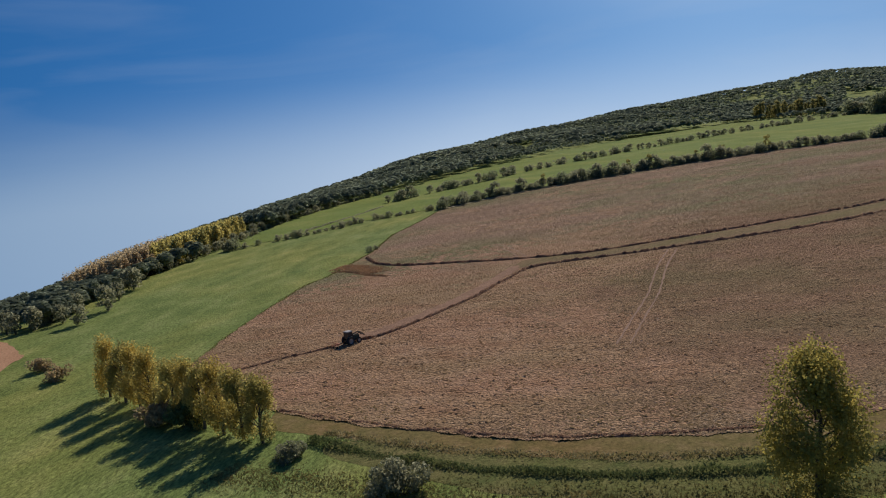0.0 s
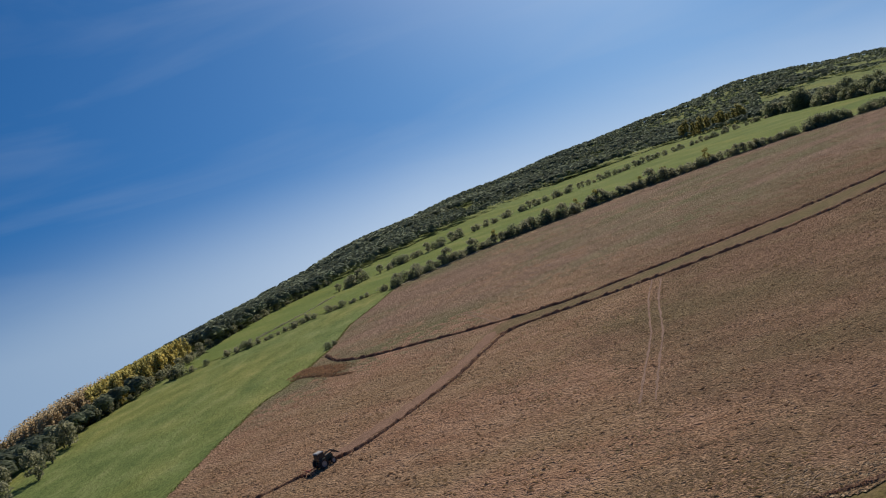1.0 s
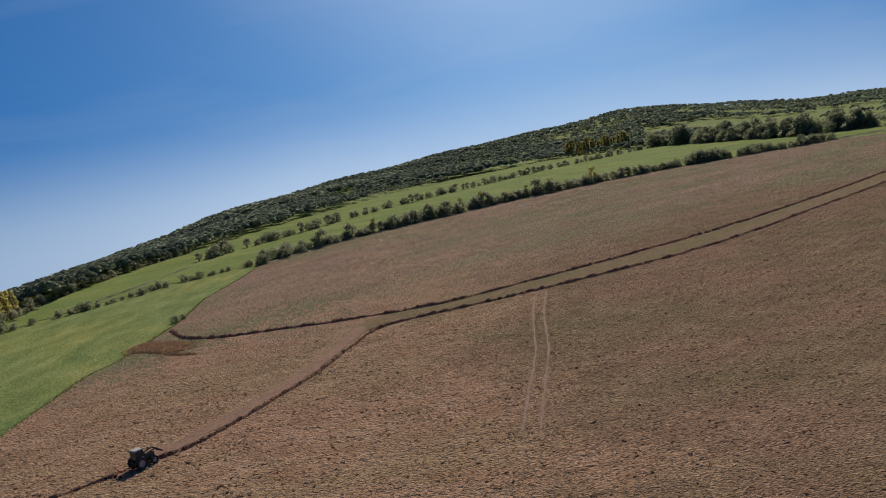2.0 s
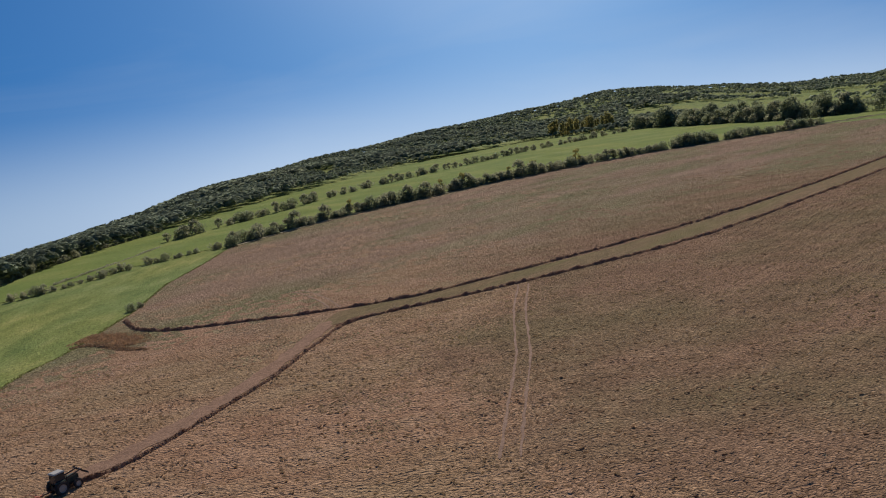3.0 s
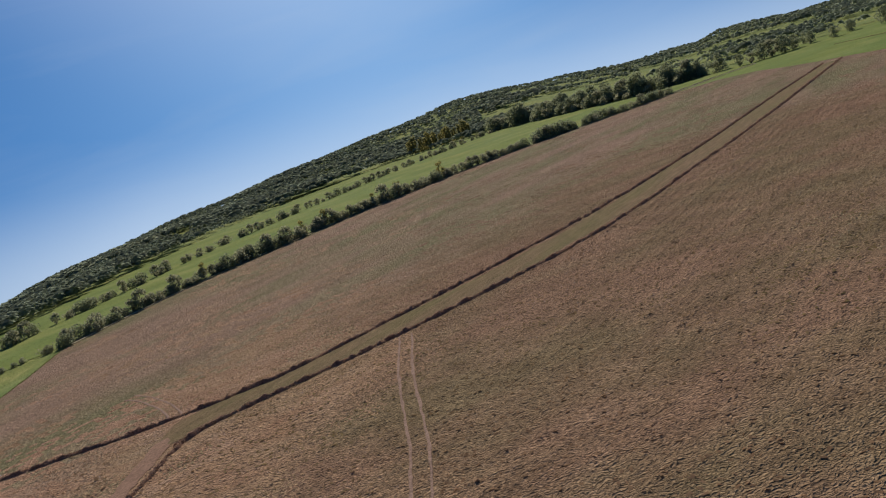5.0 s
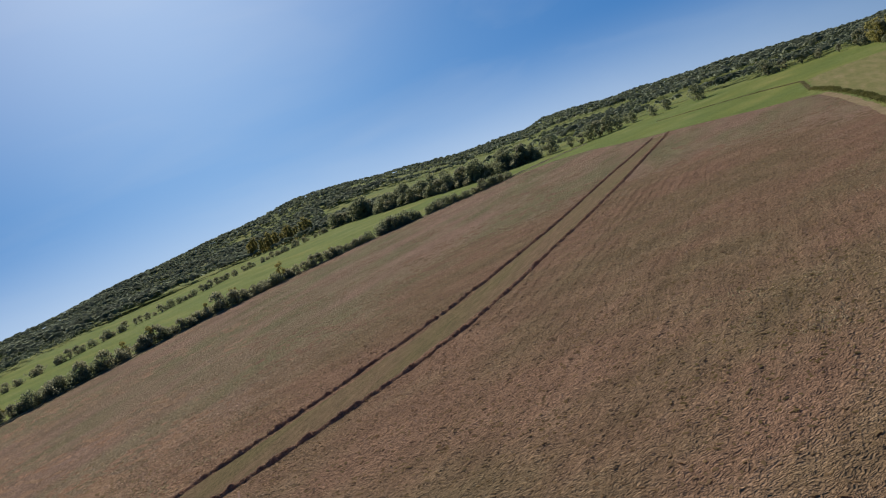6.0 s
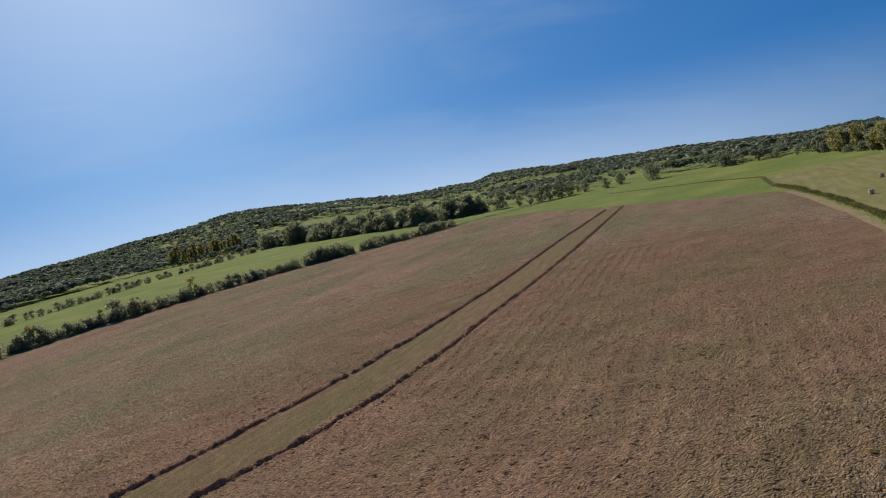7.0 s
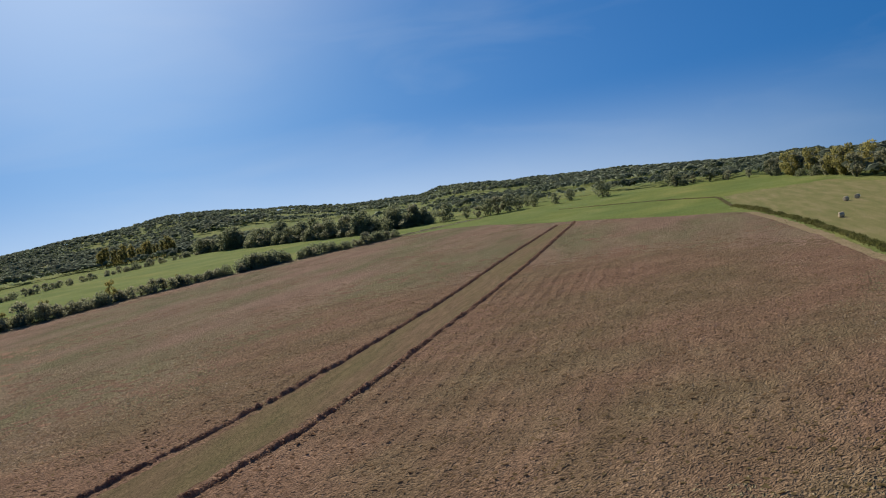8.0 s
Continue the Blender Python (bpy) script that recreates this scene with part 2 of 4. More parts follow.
LEAF_OLIVE = material("leaves_olive", [(0.407, 0.374, 0.152), (0.509, 0.442, 0.164), (0.611, 0.487, 0.164)], 0.12, 2.0, 0.9, per=0.22, translucent=0.68, grain=0.15)
LEAF_POPLAR = material("leaves_poplar", [(0.282, 0.262, 0.09), (0.384, 0.339, 0.109), (0.538, 0.435, 0.128)], 0.25, 2.0, 0.9, per=0.25, translucent=0.6, grain=0.2)
LEAF_HILL = material("leaves_yellowing", [(0.302, 0.286, 0.113), (0.370, 0.338, 0.131), (0.448, 0.390, 0.149)], 0.06, 1.0, 0.9, per=0.15, translucent=0.68, grain=0.15)
LEAF_RUST = material("leaves_rust", [(0.32, 0.262, 0.166), (0.41, 0.326, 0.205), (0.512, 0.397, 0.243)], 0.2, 2.0, 0.9, per=0.3, translucent=0.55, grain=0.2)
LEAF_BRAMBLE = material("leaves_bramble", [(0.115, 0.147, 0.064), (0.154, 0.186, 0.077), (0.205, 0.218, 0.096)], 0.4, 4.0, 0.9, per=0.35, translucent=0.4)
LEAF_TAN = material("leaves_tan", [(0.475, 0.367, 0.238), (0.562, 0.443, 0.286), (0.626, 0.497, 0.313)], 0.1, 2.0, 0.9, per=0.2, translucent=0.66, grain=0.15)
LEAF_REED = material("leaves_reed", [(0.294, 0.186, 0.122), (0.371, 0.237, 0.154), (0.448, 0.294, 0.192)], 0.4, 4.0, 0.9, per=0.3, translucent=0.4)
LEAF_WEED = material("leaves_weed", [(0.192, 0.192, 0.077), (0.346, 0.301, 0.166), (0.563, 0.474, 0.32)], 0.5, 4.0, 0.9, per=0.4, translucent=0.4)
LEAF_GRASS = material("leaves_grass", [(0.166, 0.179, 0.064), (0.23, 0.228, 0.084), (0.333, 0.284, 0.134)], 0.4, 4.0, 0.9, per=0.4, translucent=0.4)
LEAF_RANK = material("leaves_rank", [(0.13, 0.13, 0.055), (0.18, 0.162, 0.068), (0.26, 0.212, 0.10)], 0.3, 4.0, 0.9, per=0.4, translucent=0.4)
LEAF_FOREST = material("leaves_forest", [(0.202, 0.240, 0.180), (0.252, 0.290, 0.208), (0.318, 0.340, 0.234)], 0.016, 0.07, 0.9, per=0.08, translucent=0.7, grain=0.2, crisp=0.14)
TILLED = material("bare_soil", [(0.396, 0.22, 0.127), (0.473, 0.275, 0.165)], 0.1, 2.0, 1.0, 0.1, 3.0, grain=0.35)

# ---- helpers for meshes ----
rng = np.random.default_rng(7)


def mesh_of(name, verts, faces, mat, smooth=False):
    """A mesh from arrays: corners, and faces of one size each."""
    verts, faces = np.asarray(verts, np.float32), np.asarray(faces, np.int32)
    me = bpy.data.meshes.new(name)
    me.vertices.add(len(verts))
    me.vertices.foreach_set("co", verts.ravel())
    me.loops.add(faces.size)
    me.loops.foreach_set("vertex_index", faces.ravel())
    me.polygons.add(len(faces))
    me.polygons.foreach_set("loop_start", np.arange(len(faces), dtype=np.int32) * faces.shape[1])
    if smooth:
        me.polygons.foreach_set("use_smooth", np.ones(len(faces), bool))
    me.materials.append(mat)
    me.update(calc_edges=True)
    me.validate()
    return me


def wave(x, y, size, seed):
    """Smooth value noise, -1 to 1, with lumps of that size in metres."""
    g = np.random.default_rng(seed).uniform(-1, 1, (256, 256))
    u, v = np.asarray(x) / size, np.asarray(y) / size
    i, j = np.floor(u).astype(int), np.floor(v).astype(int)
    a, b = u - i, v - j
    a, b = a * a * (3 - 2 * a), b * b * (3 - 2 * b)
    i0, i1, j0, j1 = i % 256, (i + 1) % 256, j % 256, (j + 1) % 256
    return (g[i0, j0] * (1 - a) + g[i1, j0] * a) * (1 - b) + (g[i0, j1] * (1 - a) + g[i1, j1] * a) * b


def plan(points):
    return np.array(points, float) * K


def inside(x, y, poly):
    """Which of the places lie in the polygon."""
    hit = np.zeros(np.shape(x), bool)
    for (ax, ay), (bx, by) in zip(poly, np.roll(poly, -1, 0)):
        cross = ((ay > y) != (by > y)) & (x < (bx - ax) * (y - ay) / (by - ay + 1e-12) + ax)
        hit ^= cross
    return hit


def along(points, step):
    """Places every step metres along a line of plan points, and the way there."""
    p = plan(points)
    length = np.r_[0, np.cumsum(np.hypot(*np.diff(p, axis=0).T))]
    s = np.arange(0, length[-1], step)
    x, y = np.interp(s, length, p[:, 0]), np.interp(s, length, p[:, 1])
    w = max(3, int(6 / step))
    ker = np.ones(w) / w
    x = np.convolve(np.pad(x, w, "edge"), ker, "same")[w:-w]
    y = np.convolve(np.pad(y, w, "edge"), ker, "same")[w:-w]
    way = np.stack([np.gradient(x), np.gradient(y)], 1)
    return np.stack([x, y], 1), way / np.linalg.norm(way, axis=1)[:, None]


# ---- the lie of the land ----
MID = plan((30, 60))
# by direction from MID, clockwise from +y: where the hills begin and their crests, in units of the plan
FOOT_AZ = [-180, -40, -32, -26, -19, -12.6, -6.3, -3, 3, 8.7, 13.5, 18, 23, 27.7, 31.8, 36, 40, 45, 48.5, 52, 56, 60, 64, 70, 77, 79.4, 80.9, 82, 84.4, 95, 140, 180]
FOOT_R = [260, 150, 141, 147, 172, 196, 226, 255, 310, 365, 420, 495, 585, 690, 770, 850, 870, 810, 735, 660, 590, 585, 620, 600, 515, 512, 474, 433, 371, 290, 260, 260]
TOP_AZ = [-180, -40, -18, -14, -10, -6, -2, 2, 6, 10, 14, 18, 22, 26, 30, 34, 38, 41, 43.2, 44.5, 46.6, 48.2, 51, 54, 57, 59.9, 61.2, 63.5, 66, 70, 72, 76, 80, 84, 89, 130, 180]
TOP_R = [800, 600, 560, 580, 600, 640, 690, 745, 800, 850, 960, 1000, 1160, 1270, 1390, 1520, 1605, 1660, 1695, 1715, 1742, 1750, 1880, 2120, 2390, 2680, 2460, 2140, 1970, 1750, 1630, 1460, 1320, 1190, 980, 900, 800]
TOP_Z = [-10, -60, -58, -50, -43, -39, -36, -29, -24, -19, -10, -2, 4, 11, 19, 28, 35, 41, 49, 50, 46, 37, 25, 13, 5, 1, 14, 11, 0, -2.5, -5, -14, -18, -17, -16, -12, -10]


def polar(x, y):
    dx, dy = np.asarray(x, float) - MID[0], np.asarray(y, float) - MID[1]
    return np.hypot(dx, dy), np.degrees(np.arctan2(dx, dy))


def lie(x, y):
    """The height of the ground."""
    r, az = polar(x, y)
    foot, crest = np.interp(az, FOOT_AZ, FOOT_R) * K, np.interp(az, TOP_AZ, TOP_R) * K
    top = np.interp(az, TOP_AZ, TOP_Z) * K
    f = np.clip((r - foot) / (crest - foot), 0, 1)
    return top * np.where(top > 0, f * f * (3 - 2 * f), f) - (0.13 + 0.12 * np.clip(-top / 60, 0, 1)) * np.maximum(r - crest, 0) + f * 4 * wave(x, y, 170, 3)


def ground_sheet():
    radii = np.r_[0, np.geomspace(6, 4600, 130)]
    turns = np.radians(np.arange(0, 360, 1.2))
    r, a = np.meshgrid(radii, turns, indexing="ij")
    x, y = MID[0] + r * np.sin(a), MID[1] + r * np.cos(a)
    verts = np.stack([x, y, lie(x, y)], -1).reshape(-1, 3)
    n = len(turns)
    i, j = np.meshgrid(np.arange(len(radii) - 1), np.arange(n), indexing="ij")
    faces = np.stack([i * n + j, i * n + (j + 1) % n, (i + 1) * n + (j + 1) % n, (i + 1) * n + j], -1).reshape(-1, 4)
    ob = new("ground", mesh_of("ground", verts, faces[:, ::-1], GRASS, True))
    return tagged(ob, "green meadow ground with mown and grazed patches", "ground", kind="structure")


ground_sheet()

FIELD = [(-7, 128), (-3, 138), (0, 146), (7, 161), (19, 185), (27, 194), (40, 216), (43, 221), (57, 252.5), (74, 279), (90, 307), (113, 320), (136, 331), (164, 340), (190, 346), (222, 352), (260, 356), (300, 357), (340, 351), (380, 339), (411, 327), (440, 320), (452, 300), (438, 268), (419, 249), (394, 218), (385, 204), (369, 182), (348, 157), (337, 138),
         (326, 129.5), (282, 115), (247, 106.5), (219, 98.5), (150, 86), (90, 69), (61, 61), (49, 63), (42, 66), (37, 69), (29, 73), (24, 77), (22, 80), (17, 84.5), (13, 89), (9, 94), (5, 99), (-2, 110), (-6, 118)]


def flat_patch(name, points, z, mat, label, category="field"):
    """A flat piece of land with a ragged edge, laid on the ground."""
    p, _ = along(points + points[:1], 1.5)
    p = p + np.stack([wave(p[:, 0], p[:, 1], 3, 11), wave(p[:, 0], p[:, 1], 3, 12)], 1) * 0.6
    bm = bmesh.new()
    vs = [bm.verts.new((x, y, z)) for x, y in p]
    f = bm.faces.new(vs)
    if f.normal.z < 0:
        f.normal_flip()
    bmesh.ops.triangulate(bm, faces=[f])
    me = bpy.data.meshes.new(name)
    bm.to_mesh(me)
    bm.free()
    me.materials.append(mat)
    return tagged(new(name, me), label, category, kind="structure")


# ---- the hay field ----
UPPER = [(40, 213), (40, 201), (42.5, 194.5), (47, 189), (54, 184.5), (61, 179), (72, 172.5), (84, 167.5), (98, 167), (125, 166.5), (150, 167), (172, 169.3), (197, 173), (230, 179), (289, 192), (376, 209)]
LOWER = [(64, 160.5), (68, 162.3), (75, 161.5), (92, 158), (106, 156), (130, 153.5), (150, 154.3), (173, 158), (190, 161.5), (215, 166), (272, 178), (383, 204)]
SPUR = [(19, 126.2), (24, 127), (28, 129), (33, 132.6), (39, 137.3), (43, 140), (48, 144), (54, 150.3), (60, 156), (66, 161.8)]
SPUR_WEST = [(-6, 121.5), (3, 123), (8, 124.3), (13, 125), (17, 125.6)]
SOUTH = [(5, 100), (9, 95), (13, 90), (17, 85.3), (22, 80.8), (24.5, 78), (29, 74), (37, 69.7), (42, 67), (49, 64.2), (61, 62)]
SWATH = [(62, 163.5), (72, 167), (84, 163.5), (98, 162), (125, 160), (150, 160.7), (172, 163.5), (197, 168), (230, 174), (289, 186.5), (379, 206.5)]
SWATH_WEST = [(18, 128.5), (24, 129.5), (32, 134.5), (41, 141.2), (47, 146.2), (53, 152.5), (61, 161), (66, 167)]
TEDDED = [(10, 114), (70, 122), (140, 140), (205, 150)]  # the middle of the thickest hay
TRACKS_WEST = [(72.5, 202), (73, 195), (72, 183), (70, 174)]
TRACKS = [(99, 156), (86, 140), (72, 120.5), (59, 105), (52.5, 97)]
BOUNDARY = [(-7, 128), (-3, 138), (0, 146), (7, 161), (19, 185), (27, 194), (40, 216), (43, 221), (57, 252.5), (74, 279), (90, 307)]
FAR_EDGE = [(91, 310), (113, 323), (136, 334), (164, 343), (190, 349), (222, 355), (260, 359)]
FAR_EDGE_EAST = [(260, 359), (300, 360), (340, 354), (380, 342), (411, 330), (440, 323), (478, 316), (505, 303)]
BRAMBLES = [(7, 87), (10, 83), (12.5, 79.5), (19, 72), (21.5, 69.5), (26, 66), (32, 61.7), (38, 58.7), (44, 56), (55, 53.5), (78, 50)]
WEEDS = [(9, 88.5), (14.5, 82), (21, 75), (28, 69.5), (34, 65), (45, 59.5), (57, 56.5), (74, 53.5)]
DITCH = [(205, 91), (235, 99), (258, 105), (303, 119), (335, 131), (359, 141)]
DITCH_FAR = [(361, 142), (385, 148), (408, 154), (425, 170), (442, 189), (462, 219), (480, 246)]
BALES = [(289, 107), (331, 104.3), (327.5, 107)]
TRACTOR = (19.2, 125.6, 25.0)
RAKE = (16.9, 124.5, 25.0)


def near_line(x, y, points, width):
    """1 on the line, falling to 0 at width metres from it."""
    p = plan(points)
    best = np.full(np.shape(x), 1e9)
    for (ax, ay), (bx, by) in zip(p[:-1], p[1:]):
        lx, ly = bx - ax, by - ay
        t = np.clip(((x - ax) * lx + (y - ay) * ly) / (lx * lx + ly * ly), 0, 1)
        best = np.minimum(best, np.hypot(x - ax - t * lx, y - ay - t * ly))
    return np.clip(1 - best / width, 0, 1)


def hay_height(x, y):
    """Ripples of tufts with faint rows along the field; flat where it was raked or driven over."""
    v = -0.233 * x + 0.972 * y
    p, q = 0.927 * x - 0.375 * y, 0.375 * x + 0.927 * y  # along and across the ripples
    q = q + 0.7 * wave(x, y, 3.5, 28)
    even = np.interp(x / K, [60, 130], [1, 0.6])  # finer, less rippled to the east
    n = even * 0.8 * (1 - 2.6 * abs(wave(p * 0.4, q, 0.95, 21))) + 0.5 * (1 - 2.5 * abs(wave(p * 0.55, q, 0.6, 22))) + (0.75 - 0.6 * even) * wave(x, y, 0.6, 27) + 0.3 * wave(x, y, 4.0, 23) - 0.2
    rows = np.interp(x / K, [60, 170], [0.3, 1.2]) * np.sin(v * 2 * np.pi / 2.9 + 1.2 * wave(x, y, 9, 25)) * np.clip(wave(x, y, 45, 26) + 0.45, 0, 1)
    h = 0.08 + 0.22 * np.clip(0.25 + 0.6 * (n + rows), 0.08, 1.2)
    h = 0.14 + (h - 0.14) * np.clip(5 * near_line(x, y, TEDDED, 64), 0, 1)
    calm = np.clip(3 * np.maximum(near_line(x, y, SWATH, 6.5), near_line(x, y, SWATH_WEST, 3.6)), 0, 1)
    for points in (TRACKS, TRACKS_WEST):
        for side in (-1, 1):
            calm = np.maximum(calm, 0.75 * np.clip(2.5 * near_line(x, y, beside(points, side * 1.05), 0.7), 0, 1))
    worn = 0.4 + 0.6 * np.clip(2.0 * near_line(x, y, TEDDED, 85), 0, 1)
    return 0.03 + (h - 0.03) * worn * (1 - 0.92 * calm)


def beside(points, off):
    """The same line of plan points, moved sideways by metres."""
    p = plan(points)
    d = np.gradient(p, axis=0)
    d /= np.linalg.norm(d, axis=1)[:, None]
    return ((p + np.stack([-d[:, 1], d[:, 0]], 1) * off) / K).tolist()


def hay_field():
    poly, _ = along(FIELD + FIELD[:1], 2.0)
    big, small = 1.5, 5
    lo, hi = poly.min(0) - big, poly.max(0) + big
    gx, gy = np.meshgrid(np.arange(lo[0], hi[0], big), np.arange(lo[1], hi[1], big), indexing="ij")
    gx, gy = gx.ravel(), gy.ravel()
    corners = sum(inside(gx + a, gy + b, poly).astype(int) for a in (0, big) for b in (0, big))
    whole, rim = corners == 4, (corners > 0) & (corners < 4)
    near = near_line(gx, gy, TEDDED, 66) > 0
    coarse, fine = whole & ~near, rim | (whole & near)

    def cells(x0, y0, size):
        """Squares on a shared grid, as corners and faces."""
        i, j = np.round((x0 - lo[0]) / size).astype(np.int64), np.round((y0 - lo[1]) / size).astype(np.int64)
        key = np.stack([i * 100000 + j, (i + 1) * 100000 + j, (i + 1) * 100000 + j + 1, i * 100000 + j + 1], 1)
        u, inv = np.unique(key, return_inverse=True)
        vx, vy = lo[0] + (u // 100000) * size, lo[1] + (u % 100000) * size
        return vx, vy, inv.reshape(-1, 4)

    step = big / small
    sx, sy = np.meshgrid(np.arange(small) * step, np.arange(small) * step, indexing="ij")
    fx, fy = (gx[fine, None] + sx.ravel()).ravel(), (gy[fine, None] + sy.ravel()).ravel()
    mid = step / 2
    wob = 0.5 * wave(fx, fy, 2.5, 31)
    keep = inside(fx + mid + wob, fy + mid + wob, poly)
    fx, fy = fx[keep], fy[keep]
    ax, ay, af = cells(gx[coarse], gy[coarse], big)
    bx, by, bf = cells(fx, fy, step)
    x, y = np.r_[ax, bx], np.r_[ay, by]
    verts = np.stack([x, y, hay_height(x, y)], 1)
    faces = np.r_[af, bf + len(ax)]
    me = mesh_of("hay_field", verts, faces, HAY, True)
    me.materials.append(HAY_THIN)
    cx, cy = x[faces].mean(1), y[faces].mean(1)
    full = near_line(cx, cy, TEDDED, 92) + 0.22 * wave(cx, cy, 22, 38) + 0.15 * wave(cx, cy, 5, 39)
    full += np.random.default_rng(40).uniform(-0.22, 0.22, len(cx))
    me.materials.append(HAY_EAST)
    east = cx / K - 58 + 0.8 * (112 - cy / K) + 26 * wave(cx, cy, 30, 42) + 12 * wave(cx, cy, 6, 43) + np.random.default_rng(44).uniform(-12, 12, len(cx))
    me.polygons.foreach_set("material_index", np.where(full < 0.2, 1, np.where(east > 0, 2, 0)).astype(np.int32))
    ob = new("hay_field", me)
    return tagged(ob, "tedded brown hay lying in rough tufts on a mown field", "field", kind="structure")


def ribbon(name, points, width, z, mat, label, rag=0.5):
    """A strip of land along a line, flat and with a ragged rim."""
    p, w = along(points, 0.8)
    side = np.stack([-w[:, 1], w[:, 0]], 1)
    cols = []
    for c in (-1, -0.5, 0, 0.5, 1):
        ends = np.clip(np.minimum(np.arange(len(p)), np.arange(len(p))[::-1]) * 0.8 / (width * 0.8), 0.05, 1)
        half = width / 2 * c * ends + (rag * c) * wave(p[:, 0] + 9 * c, p[:, 1], 1.7, 41)
        q = p + side * half[:, None]
        cols.append(np.c_[q, np.full(len(q), z) + (0.02 if abs(c) < 1 else 0)])
    verts = np.stack(cols, 1).reshape(-1, 3)
    i, j = np.meshgrid(np.arange(len(p) - 1), np.arange(4), indexing="ij")
    faces = np.stack([i * 5 + j + 1, i * 5 + j, (i + 1) * 5 + j, (i + 1) * 5 + j + 1], -1).reshape(-1, 4)
    ob = new(name, mesh_of(name, verts, faces, mat, True))
    return tagged(ob, label, "field", kind="structure")


def joined(pieces):
    vs, fs, n = [], [], 0
    for v, f in pieces:
        vs.append(v), fs.append(f + n)
        n += len(v)
    return np.concatenate(vs), np.concatenate(fs)


def wisps(x, y, z, size, seed, steep=0.5):
    """Loose curls of hay, each a small bent leaf of it."""
    g = np.random.default_rng(seed)
    n = len(x)
    c = np.stack([x, y, z], 1)
    turn = g.uniform(0, 2 * np.pi, n)
    tilt = g.normal(scale=steep, size=n)
    a = np.stack([np.cos(turn) * np.cos(tilt), np.sin(turn) * np.cos(tilt), np.sin(tilt)], 1)
    b = np.cross(a, np.stack([g.normal(scale=steep, size=n), g.normal(scale=steep, size=n), np.ones(n)], 1))
    b /= np.linalg.norm(b, axis=1)[:, None]
    s = size * g.uniform(0.5, 1.5, (n, 1))
    a, b = a * s, b * s * 0.45
    up = np.cross(a, b) / s * 0.3
    v = np.stack([c - a - b, c + a - b - up, c + a * 0.8 + b, c - a * 0.8 + b - up], 1).reshape(-1, 3)
    v[:, 2] = np.maximum(v[:, 2], 0.02)
    return v, np.arange(n * 4).reshape(-1, 4)


def loose_hay():
    g = np.random.default_rng(33)
    poly, _ = along(FIELD + FIELD[:1], 2.0)
    lo, hi = poly.min(0), poly.max(0)
    x, y = g.uniform(lo[0], hi[0], 1500000), g.uniform(lo[1], hi[1], 1500000)
    thick = np.clip(1.3 * near_line(x, y, TEDDED, 120), 0.05, 1) * (0.7 + 0.5 * wave(x, y, 2.2, 34))
    keep = g.uniform(size=len(x)) < thick * 0.11
    x, y = x[keep], y[keep]
    calm = np.maximum(near_line(x, y, SWATH, 6.2), near_line(x, y, SWATH_WEST, 3.0)) > 0
    for side in (-1, 1):
        calm |= near_line(x, y, beside(TRACKS, side * 1.05), 0.45) > 0
    keep = ~calm & inside(x, y, poly)
    x, y = x[keep], y[keep]
    v, f = wisps(x, y, hay_height(x, y) + 0.015, 0.24, 35, 0.16)
    ob = new("loose_hay", mesh_of("loose_hay", v, f, HAY_LOOSE))
    return tagged(ob, "loose brown curls of tedded hay on the field", "hay", kind="stuff")


def windrow(points, width, height, label, seed):
    """A raked ridge of hay with a lumpy crest."""
    p, w = along(points, 0.28)
    side = np.stack([-w[:, 1], w[:, 0]], 1)
    s = np.arange(len(p)) * 0.28
    cols = []
    ring = np.linspace(-1, 1, 11)
    sway = 0.25 * wave(s, s * 0 + seed, 3.0, seed)
    big = 1 + 0.3 * wave(s, s * 0, 1.9, seed + 1) + 0.38 * wave(s, s * 0, 0.9, seed + 2)
    for c in ring:
        q = p + side * (width / 2 * c * (0.9 + 0.1 * big) + sway)[:, None]
        lump = 1 + 0.28 * wave(q[:, 0], q[:, 1], 0.4, seed + 3)
        cols.append(np.c_[q, 0.02 + height * big * lump * (1 - abs(c) ** 2) ** 1.3])
    verts = np.stack(cols, 1).reshape(-1, 3)
    k = len(ring)
    i, j = np.meshgrid(np.arange(len(p) - 1), np.arange(k - 1), indexing="ij")
    faces = np.stack([i * k + j + 1, i * k + j, (i + 1) * k + j, (i + 1) * k + j + 1], -1).reshape(-1, 4)
    g = np.random.default_rng(seed + 9)
    count = int(len(p) * 0.28 * 32)
    at, c = g.integers(0, len(p), count), g.uniform(-1, 1, count)
    q = p[at] + side[at] * (width / 2 * c + sway[at])[:, None]
    hv, hf = wisps(q[:, 0], q[:, 1], 0.04 + height * big[at] * (1 - c ** 2) ** 1.3, 0.15, seed + 10, 0.5)
    verts, faces = joined([(verts, faces), (hv, hf)])
    return tagged(new("windrow", mesh_of("windrow", verts, faces, WINDROW)), label, "windrow", "rows of raked hay")


hay_field()
loose_hay()
ribbon("swath", SWATH, 11.0, 0.10, STUBBLE, "raked stubble strip between two rows of hay")
ribbon("swath", SWATH_WEST, 3.2, 0.105, RAKED, "raked orange stubble strip behind the tractor")
for side in (-1, 1):
    ribbon("wheel_track", beside(TRACKS_WEST, side * 1.0), 0.35, 0.10, HAY_PALE, "faint curved wheel track in the hay", 0.12)
    ribbon("wheel_track", beside(TRACKS, side * 1.05), 0.4, 0.10, HAY_PALE, "pale wheel track pressed into the hay", 0.15)
windrow(UPPER, 1.35, 0.5, "long dark row of raked hay bent at its end", 51)
windrow(LOWER, 1.35, 0.5, "long dark row of raked hay beside the stubble strip", 61)
